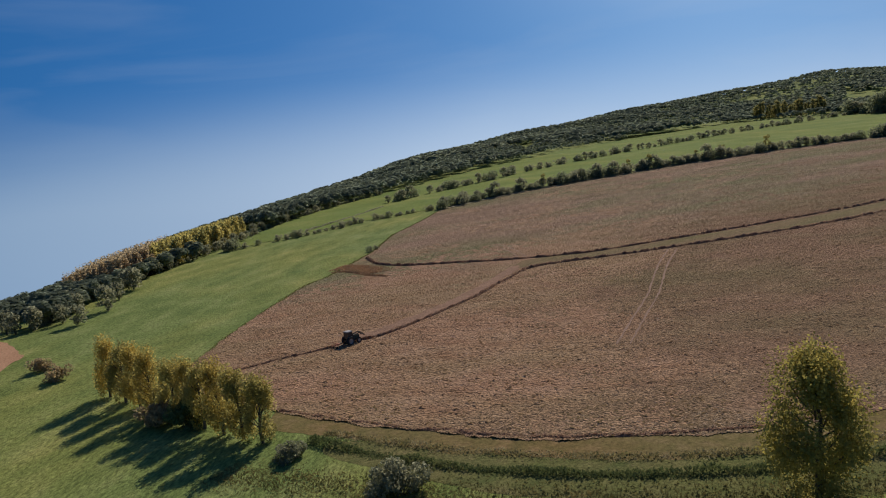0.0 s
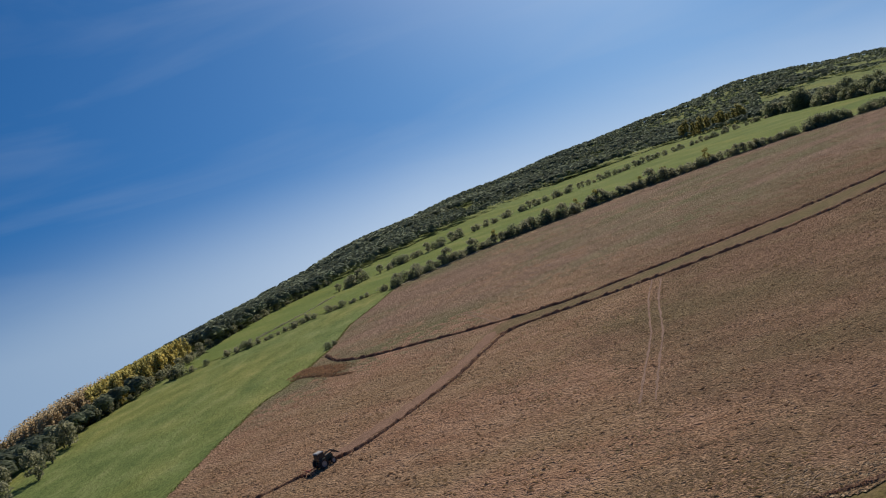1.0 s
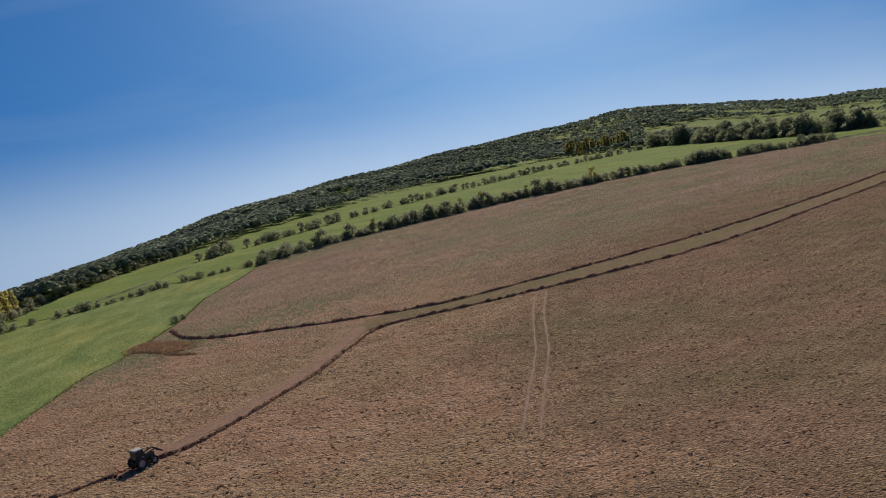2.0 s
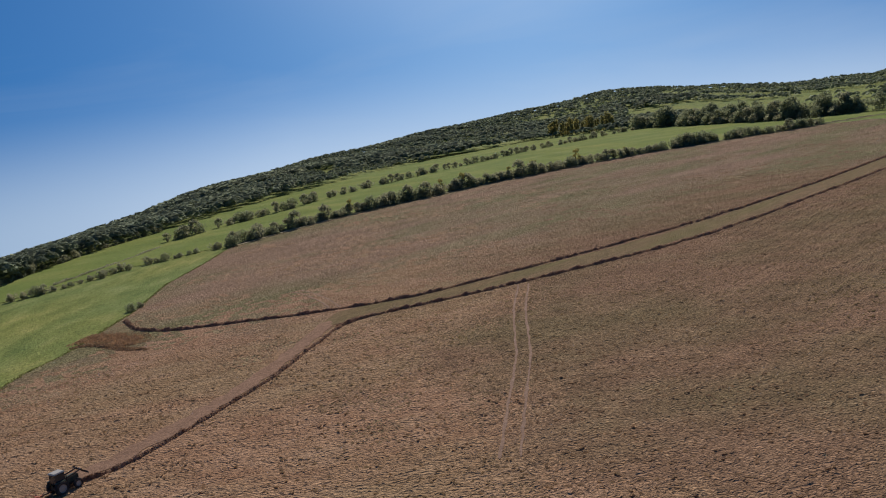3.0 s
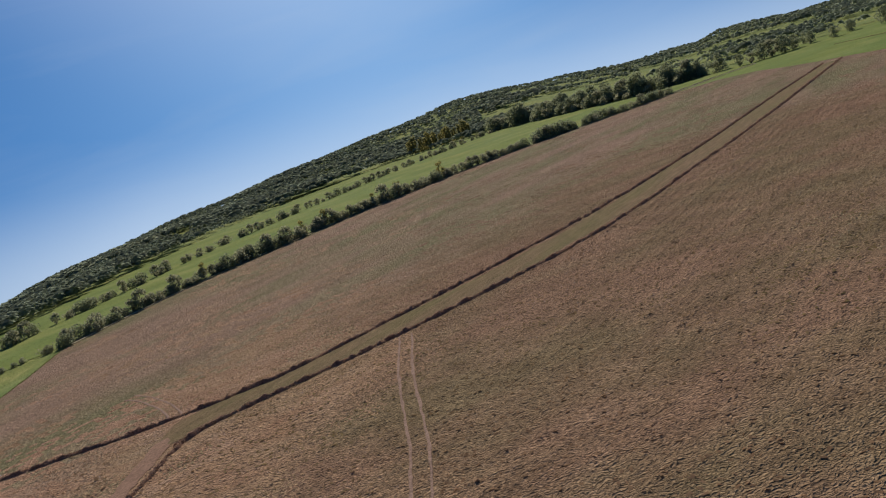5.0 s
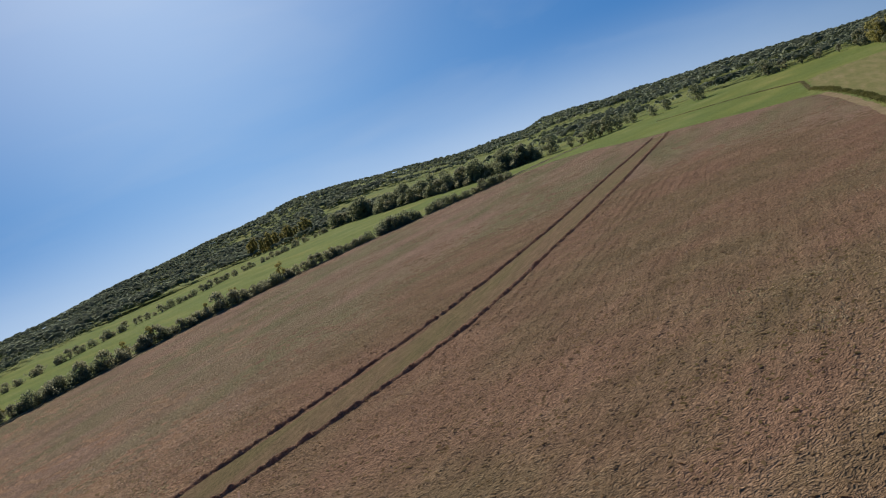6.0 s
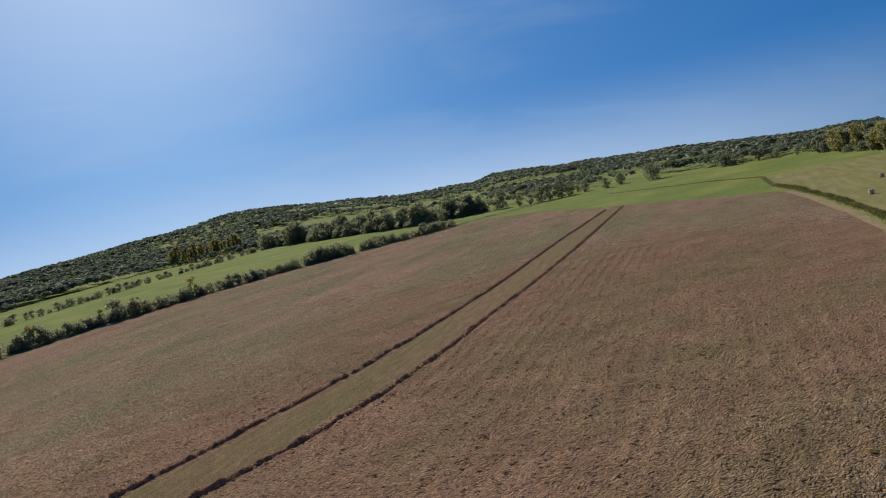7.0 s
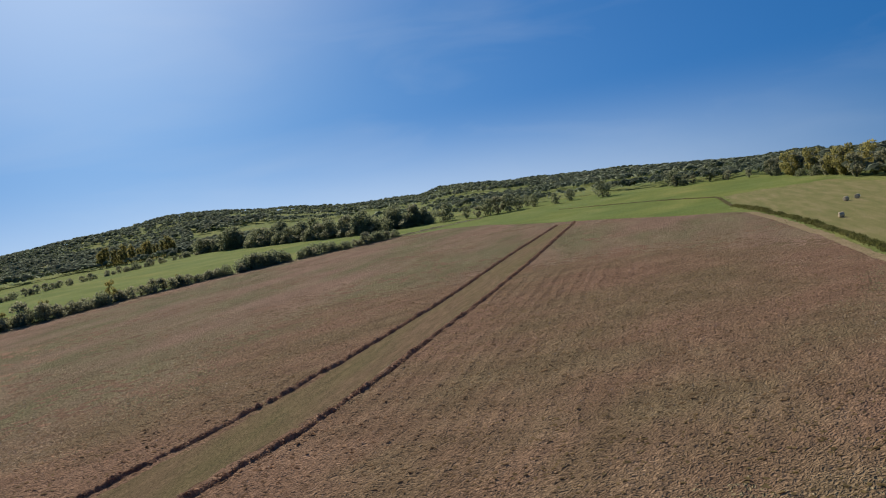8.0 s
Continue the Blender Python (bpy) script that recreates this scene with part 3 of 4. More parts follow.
windrow(SPUR, 0.85, 0.4, "row of raked hay leading to the tractor", 71)
windrow(SPUR_WEST, 0.85, 0.32, "short row of raked hay ahead of the tractor", 81)
windrow(SOUTH, 0.9, 0.17, "thin row of hay along the field edge", 91)

# ---- other land ----
flat_patch("stubble_field", [(205, 90), (235, 98), (258, 104), (303, 118), (359, 140), (408, 152), (440, 148), (430, 118), (370, 92), (270, 76)], 0.03, MOWN, "pale mown grass field with round bales")
flat_patch("headland", [(5, 100.5), (9, 95.5), (13, 90.5), (17, 85.8), (22, 81.3), (24.5, 78.5), (29, 74.5), (37, 70.2), (42, 67.5), (49, 64.7), (61, 62.5), (90, 70), (150, 87), (219, 101.5), (219, 96), (150, 80), (94, 61), (76, 54), (57, 56), (45, 59), (34, 64.5), (28, 69), (21, 74.5), (14.5, 81.5), (9, 88), (2, 95)], 0.03, DRYGRASS, "dry grass headland along the hay field")
flat_patch("verge", [(9, 86), (14.5, 81.8), (21, 74.8), (28, 69.3), (34, 64.8), (45, 59.3), (57, 56.3), (76, 54.3), (88, 55), (90, 50), (78, 45), (57, 46), (43, 50), (32, 56), (22, 63.5), (14, 73), (8, 82)], 0.022, VERGE, "dry brown and green rough grass round the brambles")
flat_patch("ploughed_field", [(-36, 162), (-42.5, 178), (-48, 184), (-70, 185), (-80, 150), (-38, 147)], 0.04, TILLED, "bare brown field beyond the meadow")


def land_patch(name, points, lift, mat, label):
    """A wide piece of land that follows the lie of the ground."""
    poly, _ = along(points + points[:1], 3.0)
    lo, hi, step = poly.min(0), poly.max(0), 4.0
    i, j = np.meshgrid(np.arange(int((hi[0] - lo[0]) / step)), np.arange(int((hi[1] - lo[1]) / step)), indexing="ij")
    i, j = i.ravel(), j.ravel()
    keep = inside(lo[0] + (i + 0.5) * step, lo[1] + (j + 0.5) * step, poly)
    i, j = i[keep], j[keep]
    key = np.stack([i * 9999 + j, (i + 1) * 9999 + j, (i + 1) * 9999 + j + 1, i * 9999 + j + 1], 1)
    u, inv = np.unique(key, return_inverse=True)
    x, y = lo[0] + (u // 9999) * step, lo[1] + (u % 9999) * step
    x, y = x + 2 * wave(x, y, 9, 36), y + 2 * wave(x, y, 9, 37)
    ob = new(name, mesh_of(name, np.stack([x, y, lie(x, y) + lift], 1), inv.reshape(-1, 4), mat, True))
    return tagged(ob, label, "meadow", kind="structure")


land_patch("meadow", [(4, 278), (50, 303), (91, 314), (136, 338), (190, 353), (260, 363), (340, 358), (411, 334), (478, 320), (530, 300), (560, 400)] + [tuple((MID / K + (np.interp(a, FOOT_AZ, FOOT_R) + 6) * np.array([math.sin(radians(a)), math.cos(radians(a))])).tolist()) for a in range(60, -1, -3)], 0.15, LUSH, "bright green meadow between two hedges")
land_patch("meadow", [(396, 218), (421, 249), (440, 268), (455, 300), (478, 316), (505, 303), (560, 330), (600, 290), (560, 200), (534, 156), (500, 137), (458, 122), (425, 112), (410, 153), (361, 143), (339, 139), (350, 157), (371, 182), (387, 204)], 0.05, LUSH, "green meadow beyond the end of the hay field")
ribbon("field_margin", beside(FAR_EDGE + FAR_EDGE_EAST[1:], -2.8), 1.7, 0.30, MARGIN, "pale strip of dry grass at the foot of the hedge", 0.3)
ribbon("field_track", [(205, 94.5), (235, 102.5), (258, 108.7), (303, 122.5), (332, 133)], 3.2, 0.06, TRACK, "dry grass track between hay field and ditch", 0.6)


# ---- trees and bushes ----
def cards(centres, radii, count, size, seed, flat=0.6, core=0.35):
    """Small leaf sprays, each a bent pair of quads, spread through the lumps of a crown."""
    g = np.random.default_rng(seed)
    centres, radii = np.asarray(centres, float), np.asarray(radii, float)
    weight = (radii ** 2).sum(1) if radii.ndim > 1 else radii ** 2
    pick = g.choice(len(centres), count, p=weight / weight.sum())
    d = g.normal(size=(count, 3))
    d /= np.linalg.norm(d, axis=1)[:, None]
    depth = g.uniform(core, 1.05, (count, 1)) ** 0.5
    c = centres[pick] + d * depth * radii[pick] if radii.ndim > 1 else centres[pick] + d * depth * radii[pick][:, None]
    a = g.normal(size=(count, 3)) + d * 0.3
    a /= np.linalg.norm(a, axis=1)[:, None]
    b = np.cross(a, d + [0, 0, 0.7] + g.normal(scale=0.4, size=(count, 3)))
    b /= np.linalg.norm(b, axis=1)[:, None] + 1e-9
    s = size * g.uniform(0.55, 1.35, (count, 1))
    fold = np.cross(a, b) * s * 0.25
    v = np.stack([c - a * s - b * s * flat, c + a * s - b * s * flat, c + a * s * 0.7 + b * s * flat + fold, c - a * s * 0.8 + b * s * flat - fold], 1).reshape(-1, 3)
    return v, np.arange(count * 4).reshape(-1, 4)


def tube(path, radii, sides=6):
    """A tapered round limb through the points of a path."""
    path = np.asarray(path, float)
    rings = []
    for i, (p, r) in enumerate(zip(path, radii)):
        way = path[min(i + 1, len(path) - 1)] - path[max(i - 1, 0)]
        way /= np.linalg.norm(way) + 1e-9
        u = np.cross(way, (0.3, 0.9, 0.1))
        u /= np.linalg.norm(u)
        v = np.cross(way, u)
        t = np.arange(sides) * 2 * np.pi / sides
        rings.append(p + r * (np.cos(t)[:, None] * u + np.sin(t)[:, None] * v))
    verts = np.concatenate(rings)
    i, j = np.meshgrid(np.arange(len(path) - 1), np.arange(sides), indexing="ij")
    faces = np.stack([i * sides + j, i * sides + (j + 1) % sides, (i + 1) * sides + (j + 1) % sides, (i + 1) * sides + j], -1).reshape(-1, 4)
    return verts, faces


def tree_shapes(shape, height, width, count, leaf, mat, seed):
    """Trunk and crown meshes of one tree. shape: round, poplar, bush or sparse."""
    g = np.random.default_rng(seed)
    limbs, centres, radii = [], [], []
    bare = {"round": 0.10, "poplar": 0.06, "bush": 0.03, "sparse": 0.18}[shape]
    lean = g.normal(scale=0.03 * height, size=2)
    stems = 4 if shape == "bush" else 1
    for s in range(stems):
        foot = np.r_[g.normal(scale=0.12 * width, size=2), -0.15] if stems > 1 else np.array([0, 0, -0.2])
        tip = np.r_[foot[:2] * 2 + lean, height * (0.9 if stems == 1 else g.uniform(0.5, 0.8))]
        k = 6 if stems == 1 else 4
        z = np.linspace(0, 1, k)[:, None]
        path = foot + (tip - foot) * z + np.c_[g.normal(scale=0.015 * height, size=(k, 2)), np.zeros(k)] * np.sin(z * np.pi)
        base = height * (0.022 if stems == 1 else 0.012) + 0.03
        limbs.append(tube(path, base * (1.05 - 0.95 * z[:, 0]), 7 if stems == 1 else 5))
        for b in range(22 if count > 5000 else 7 if stems == 1 else 3):
            t = g.uniform(bare, 0.9)
            start = foot + (tip - foot) * t
            turn = g.uniform(0, 2 * np.pi)
            if shape == "poplar":
                out, rise = width * 0.36 * (0.75 + 0.4 * min(1, t / 0.3)) * (1.25 - t), height * 0.2
            else:
                out, rise = width * 0.38 * (1.15 - 0.7 * abs(t - 0.45)), height * 0.13
            end = start + np.array([np.cos(turn) * out, np.sin(turn) * out, rise])
            bend = (start + end) / 2 + np.array([0, 0, -0.1 * rise])
            limbs.append(tube([start, bend, end], [base * 0.42 * (1 - t * 0.6), base * 0.25, base * 0.08], 5 if shape == "poplar" else 4))
            centres.append(end * [0.95, 0.95, 1])
            radii.append(width * g.uniform(0.13, 0.24))
    lumps = {"poplar": 46, "sparse": 16}.get(shape, 26)
    for _ in range(lumps):
        t = g.uniform(bare + 0.02, 0.97)
        if shape == "poplar":
            q = (t - bare) / (1 - bare)
            prof = 0.5 * (0.6 + 0.4 * min(1, q / 0.3)) * (1 - 0.88 * max(0, (q - 0.3) / 0.7) ** 1.6)
        elif shape == "bush":
            prof = 0.5 * np.sqrt(max(0.05, 1 - (t * 0.98) ** 2))
        else:
            prof = 0.5 * np.sqrt(max(0.02, 1 - ((t - 0.58) / 0.44) ** 2))
        turn, out = g.uniform(0, 2 * np.pi), width * prof * np.sqrt(g.uniform(0.1, 1)) * 0.85
        centres.append([np.cos(turn) * out + lean[0] * t, np.sin(turn) * out + lean[1] * t, height * t * 0.95])
        radii.append(width * g.uniform(0.10, 0.20) * (0.85 if shape in ("poplar", "sparse") else 1))
    radii = np.array(radii)
    r3 = np.stack([radii, radii, radii * (1.5 if shape == "poplar" else 0.85)], 1)
    v, f = cards(centres, r3, count, leaf, seed + 1, 0.6, 0.05 if shape == "poplar" else 0.6)
    v[:, 2] = np.maximum(v[:, 2], 0.03)
    tv, tf = joined(limbs)
    return mesh_of("trunk", tv, tf, BARK, True), mesh_of("crown", v, f, mat)


def tree(name, shapes, label, category="tree", group=""):
    base = new(name)
    base.empty_display_size = 0.5
    for part_name, me in zip(("trunk", "crown"), shapes):
        part_ob = new(part_name, me)
        part_ob.parent = base
    return tagged(base, label, category, group)


def stand(model, x, y, turn=0.0, size=1.0, tall=1.0, label=""):
    """A copy of a tree at a place of the plan, on the ground."""
    px, py = x * K, y * K
    m = Matrix.LocRotScale((px, py, float(lie(px, py))), Euler((0, 0, radians(turn))), (size, size, size * tall))
    ob = copy_thing(model, m)
    if label:
        ob["label"] = label
    return ob


MODELS = {}


def model(key, *args, name="tree", label="", category="tree", group=""):
    """The first tree of a kind; it is set in its place by first()."""
    MODELS[key] = tree(name, tree_shapes(*args), label, category, group)


model("poplar_a", "poplar", 9.4, 5.2, 6300, 0.115, LEAF_YELLOW, 101, name="poplar", label="slender poplar with yellow autumn leaves in a row", group="poplar row")
model("poplar_b", "poplar", 9.7, 5.3, 6300, 0.115, LEAF_OLIVE, 111, name="poplar", label="slender poplar with olive and yellow leaves in a row", group="poplar row")
model("poplar_big", "poplar", 15.3, 9.9, 20000, 0.13, LEAF_POPLAR, 121, name="poplar", label="tall poplar with thinning olive yellow leaves")
model("bush_a", "bush", 4.2, 6.0, 850, 0.235, LEAF_GREEN, 131, name="bush", label="dense dark green hedge bush", category="bush", group="field hedge")
model("bush_b", "bush", 3.6, 5.0, 720, 0.22, LEAF_DULL, 141, name="bush", label="grey green hedge bush with bare twigs", category="bush", group="field hedge")
model("tree_a", "round", 8.0, 6.0, 1000, 0.29, LEAF_DULL, 151, label="round hedge tree with dull green leaves", group="field hedge")
model("tree_b", "round", 9.0, 6.5, 1000, 0.30, LEAF_GREEN, 161, label="round dark green tree", group="field hedge")
model("tree_c", "sparse", 10.0, 5.5, 850, 0.27, LEAF_HILL, 171, label="thin tree with sparse yellowing leaves", group="field hedge")
model("rust", "bush", 3.5, 5.0, 1500, 0.22, LEAF_RUST, 181, name="bush", label="brown withered bush under the poplars", category="bush")
model("sapling_a", "poplar", 10.2, 4.9, 400, 0.38, LEAF_OLIVE, 191, name="poplar", label="young plantation poplar with yellow green leaves", group="poplar plantation")
model("sapling_b", "poplar", 9.8, 4.8, 380, 0.36, LEAF_TAN, 195, name="poplar", label="young plantation poplar with thin reddish leaves", group="poplar plantation")
model("hill_poplar", "poplar", 19.0, 6.6, 560, 0.66, LEAF_HILL, 197, name="poplar", label="tall yellowing poplar in a group on the hillside", group="hillside poplars")
model("dome", "bush", 3.6, 6.0, 4200, 0.15, LEAF_DULL, 198, name="bush", label="round grey green bush in the brambles", category="bush")
model("thicket", "bush", 4.0, 4.6, 3200, 0.17, LEAF_BRAMBLE, 199, name="bush", label="dark dense bush in the shade of the poplars", category="bush")
model("small_tree", "round", 5.6, 4.6, 560, 0.265, LEAF_DULL, 203, label="small round tree in a belt at the meadow edge", group="meadow belt")
model("field_tree", "bush", 8.6, 6.6, 1200, 0.285, LEAF_GREEN, 207, label="full dark green tree with low branches in the meadow", group="meadow trees")
model("tree_d", "round", 9.0, 7.4, 1300, 0.28, LEAF_HILL, 211, label="full round tree with yellowing leaves at the wood edge", group="wood edge")
USED = set()


def put(key, x, y, turn=0.0, size=1.0, tall=1.0, label="", group=""):
    """A tree of a kind at a place of the plan; the first one is the model itself, at its own size."""
    ob = MODELS[key]
    if key not in USED:
        USED.add(key)
        ob.matrix_basis = pose(x * K, y * K, float(lie(x * K, y * K)), 0, 0, turn)
    else:
        ob = stand(ob, x, y, turn, size, tall)
    if label:
        ob["label"] = label
    if group:
        ob["group"] = group
    return ob


def hedge(points, gap, keys, sizes, seed, spread=1.2, miss=0.0, group="field hedge"):
    """Bushes and trees along a line of the plan."""
    g = np.random.default_rng(seed)
    p, _ = along(points, gap)
    for x, y in p:
        if g.uniform() < miss:
            continue
        dx, dy = g.normal(scale=spread, size=2)
        put(keys[g.integers(len(keys))], (x + dx) / K, (y + dy) / K, g.uniform(0, 360), g.uniform(*sizes), g.uniform(0.85, 1.2), group=group)


# ---- near trees at the field's south side ----
for key, x, y, s in (("poplar_a", -17, 121.5, 1), ("poplar_b", -14.5, 117, 1), ("poplar_a", -12.3, 113, 1.0), ("poplar_a", -10.2, 109, 1.0), ("poplar_b", -7.5, 104.5, 0.97), ("poplar_a", -5.9, 101.8, 0.95), ("poplar_b", -4, 99, 0.97), ("poplar_a", -1.8, 95.3, 1.03), ("poplar_b", 0.3, 92.2, 1.05), ("poplar_b", 2.3, 89.6, 0.98)):
    put(key, x, y, 37 * x, s)
put("poplar_big", 42.8, 49.3)
put("dome", 12.3, 69.3, 20)
put("dome", 4.4, 82.8, 60, 0.6, label="small round bush beside the poplar row")
put("thicket", -5.6, 100.5, 0, 1.0)
put("rust", -9.0, 104, 0, 0.6)
for x, y in ((-26.8, 137.5), (-29.8, 146)):
    put("rust", x, y, 50 * x, 0.75, label="low brown bush on the meadow")

# ---- hedge at the far side of the hay field ----
hedge([(5, 276), (18, 281), (38, 290), (55, 302), (72, 309), (90, 312)], 3.6, ["bush_a", "bush_b", "bush_b"], (0.35, 0.75), 200, 0.8, 0.15)
hedge(FAR_EDGE[:4], 2.9, ["bush_b", "bush_b", "small_tree", "bush_a"], (0.75, 1.35), 201, 0.9, 0.06)
hedge(FAR_EDGE[3:] + FAR_EDGE_EAST[1:3], 2.7, ["bush_a", "bush_b", "small_tree", "bush_b", "bush_b"], (0.9, 1.6), 202, 1.1, 0.04)
hedge(FAR_EDGE_EAST[2:6], 4.0, ["bush_a", "bush_b", "small_tree"], (0.8, 1.3), 203, 1.0, 0.15)
put("tree_c", 290, 361, 0, 1.0)
for x, y, size in ((150, 340, 0.7), (203, 353, 0.75), (215, 355, 0.85), (246, 359, 0.7), (262, 360, 0.8), (322, 358, 0.6)):
    put("tree_c", x, y, 17 * x, size)
for x, y, s in ((354, 352, 1.4), (358, 351, 1.8), (362.5, 350, 1.9), (367, 349, 1.7), (371.5, 348, 1.8), (376, 346.5, 1.5), (388, 342, 1.3), (392, 341, 1.5), (397, 339, 1.4), (402, 337, 1.3), (424, 329, 1.2), (429, 328, 1.4), (434, 327, 1.3), (442, 325, 1.1)):
    put("bush_a", x, y, x * 7, s)

put("bush_a", 43.2, 223.5, 0, 0.45, label="small green bush at the field edge")
put("bush_b", 45.5, 226, 0, 0.4, label="small green bush at the field edge")

# ---- poplar plantation beyond the west meadow ----
for row in range(8):
    for k in range(37):
        az = radians(-17.5 + 13.5 * k / 36 + 0.12 * math.sin(row * 5.1 + k * 2.3))
        r = np.interp(math.degrees(az), FOOT_AZ, FOOT_R) + 12 + 12 * row + 1.0 * math.sin(k * 1.7)
        put("sapling_b" if k < 11 + 2 * row else "sapling_a", MID[0] / K + r * math.sin(az), MID[1] / K + r * math.cos(az), 40 * k + 13 * row, 1.0 + 0.07 * math.sin(k * 3.3 + row))

# ---- belt of small trees round the west meadow ----
BELT = [tuple((MID / K + (np.interp(a, FOOT_AZ, FOOT_R) + 4) * np.array([math.sin(radians(a)), math.cos(radians(a))])).tolist()) for a in range(-32, 12, 2)]
hedge(BELT, 4.2, ["small_tree", "small_tree", "bush_b"], (0.45, 0.8), 211, 1.6, 0.05, "meadow belt")
hedge(BELT[:8], 4.0, ["small_tree"], (0.8, 1.25), 212, 6.0, 0.1, "meadow belt")

# ---- second hedge, past the meadow ----
hedge([(80, 368), (100, 384), (136, 410), (181, 447), (229, 478), (284, 507), (343, 533), (400, 560), (470, 583), (543, 604), (597, 614)], 5.2, ["bush_a", "small_tree", "bush_b", "small_tree"], (0.7, 1.25), 205, 1.5, 0.2, "second hedge")

# ---- single trees and tree belts to the east ----
for key, x, y, s in (("field_tree", 544, 271, 1.45), ("field_tree", 557, 266, 1.05), ("field_tree", 542, 240, 1.45), ("field_tree", 551, 288, 1.1), ("tree_a", 519, 312, 1.4), ("field_tree", 524, 307, 1.5), ("tree_a", 529, 303, 1.6), ("field_tree", 534, 298, 1.6), ("field_tree", 540, 294, 1.3), ("tree_b", 520, 320, 1.2), ("field_tree", 541, 198, 1.35), ("tree_a", 560, 205, 1.3), ("field_tree", 570, 300, 1.0)):
    put(key, x, y, 31 * x, s, group="meadow trees")
hedge([(600, 618), (577, 545), (550, 467), (520, 395), (530, 345)], 5, ["tree_a", "tree_b", "field_tree", "field_tree"], (1.3, 2.1), 207, 5.0, 0.04, "tree belt")
hedge([(598, 612), (573, 545), (545, 467), (514, 395), (524, 345)], 5, ["bush_a", "bush_b"], (1.3, 2.0), 213, 3.0, 0.1, "tree belt")
hedge([(500, 138), (520, 150), (532, 170), (542, 200)], 6, ["small_tree", "tree_a", "bush_a"], (0.7, 1.1), 210, 4.0, 0.1, "wood edge")
hedge([(395, 93), (430, 107), (458, 118), (495, 132)], 5, ["tree_d", "small_tree", "tree_d", "tree_a", "bush_a"], (1.0, 1.5), 209, 4.0, 0.1, "wood edge")

# ---- yellow poplars on the hill ----
for k in range(26):
    az = radians(39.2 + 4.4 * (k % 13) / 12 + 0.12 * math.sin(k * 4.7))
    r = 880 + 16 * (k // 13) + 6 * math.sin(k * 2.9)
    put("hill_poplar", MID[0] / K + r * math.sin(az), MID[1] / K + r * math.cos(az), 53 * k, 1.0 + 0.18 * math.sin(k * 1.9))

# ---- woods ----
# openings in the woods: from and to direction, from and to distance, in the plan
CLEARINGS = [(39.0, 43.9, 872, 905), (33, 37, 890, 960), (27.5, 30, 860, 950), (38, 39.6, 1180, 1260), (21, 23.5, 750, 810), (44.5, 48.5, 1000, 1130), (51, 58, 860, 970), (57, 67, 1000, 1200), (70, 79, 700, 800), (-19.5, -1.5, 215, 345), (-24, -15, 380, 420), (-9, -3, 440, 480)]


def forest(name, n, between, sizes, heights, per, leaf, lift, seed, label):
    """Crowns of many trees from the foot of the hills to their crests. between: distances from MID, in metres."""
    g = np.random.default_rng(seed)
    az = np.radians(np.where(g.uniform(size=n) < 0.94, g.uniform(-28, 98, n), g.uniform(-180, 180, n)))
    deg = np.degrees(az)
    foot, crest = np.interp(deg, FOOT_AZ, FOOT_R) * K, np.interp(deg, TOP_AZ, TOP_R) * K
    r = foot + g.uniform(0, 1.03, n) * (crest - foot)
    x, y = MID[0] + r * np.sin(az), MID[1] + r * np.cos(az)
    keep = (r > between[0]) & (r < between[1])
    for a0, a1, r0, r1 in CLEARINGS:
        keep &= ~((deg > a0) & (deg < a1) & (r > r0 * K) & (r < r1 * K))
    valley = (deg > 47) & (deg < 76) & (r > foot + 20) & (r < foot + np.interp(deg, [47, 56, 62, 76], [900, 800, 350, 150]))
    keep &= ~(valley & (wave(x + y, y - x, 90, 303) < np.interp(deg, [47, 57, 63, 76], [0.25, 0.2, -0.15, -0.35])))
    keep &= ~((deg < -3) & (r > foot + 14) & (r < crest - 40) & (wave(x + y, y - x, 50, 304) < -0.1))
    keep &= ~((deg > 25) & (deg < 50) & (wave(x + 2 * y, y, 110, 305) > 0.72))
    x, y, r = x[keep], y[keep], r[keep]
    n = len(x)
    lot = 1 + 0.4 * wave(x, y, 130, 306)
    h, w = g.uniform(*heights, n) * lot, g.uniform(*sizes, n) * lot
    centres = np.stack([x, y, lie(x, y) + h * 0.6], 1)
    radii = np.stack([w, w, h * 0.38], 1)
    d = g.normal(size=(n, per, 3))
    d /= np.linalg.norm(d, axis=2)[..., None]
    d[..., 2] = np.where(d[..., 2] < 0, -d[..., 2], d[..., 2])
    c = (centres[:, None] + d * radii[:, None] * g.uniform(0.84, 1.0, (n, per, 1))).reshape(-1, 3)
    d = d.reshape(-1, 3) + [0, 0, lift] + g.normal(scale=0.28, size=(n * per, 3))  # leaves turn up to the light
    d /= np.linalg.norm(d, axis=1)[:, None]
    a = np.cross(d, g.normal(size=d.shape))
    a /= np.linalg.norm(a, axis=1)[:, None]
    b = np.cross(d, a)
    s = (np.repeat(w, per) * g.uniform(*leaf, n * per))[:, None]
    a, b = a * s, b * s
    v = np.stack([c - a - b * 0.8, c + a - b, c + a * 0.9 + b, c - a + b * 0.9], 1).reshape(-1, 3)
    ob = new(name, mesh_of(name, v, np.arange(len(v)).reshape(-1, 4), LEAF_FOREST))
    tagged(ob, label, "forest", kind="stuff")


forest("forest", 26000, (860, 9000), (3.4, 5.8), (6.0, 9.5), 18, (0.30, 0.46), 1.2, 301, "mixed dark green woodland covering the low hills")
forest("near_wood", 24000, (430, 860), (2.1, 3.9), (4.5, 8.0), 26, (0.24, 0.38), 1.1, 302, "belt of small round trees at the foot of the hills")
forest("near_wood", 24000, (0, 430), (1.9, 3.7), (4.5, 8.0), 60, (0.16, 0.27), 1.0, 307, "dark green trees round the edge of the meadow")


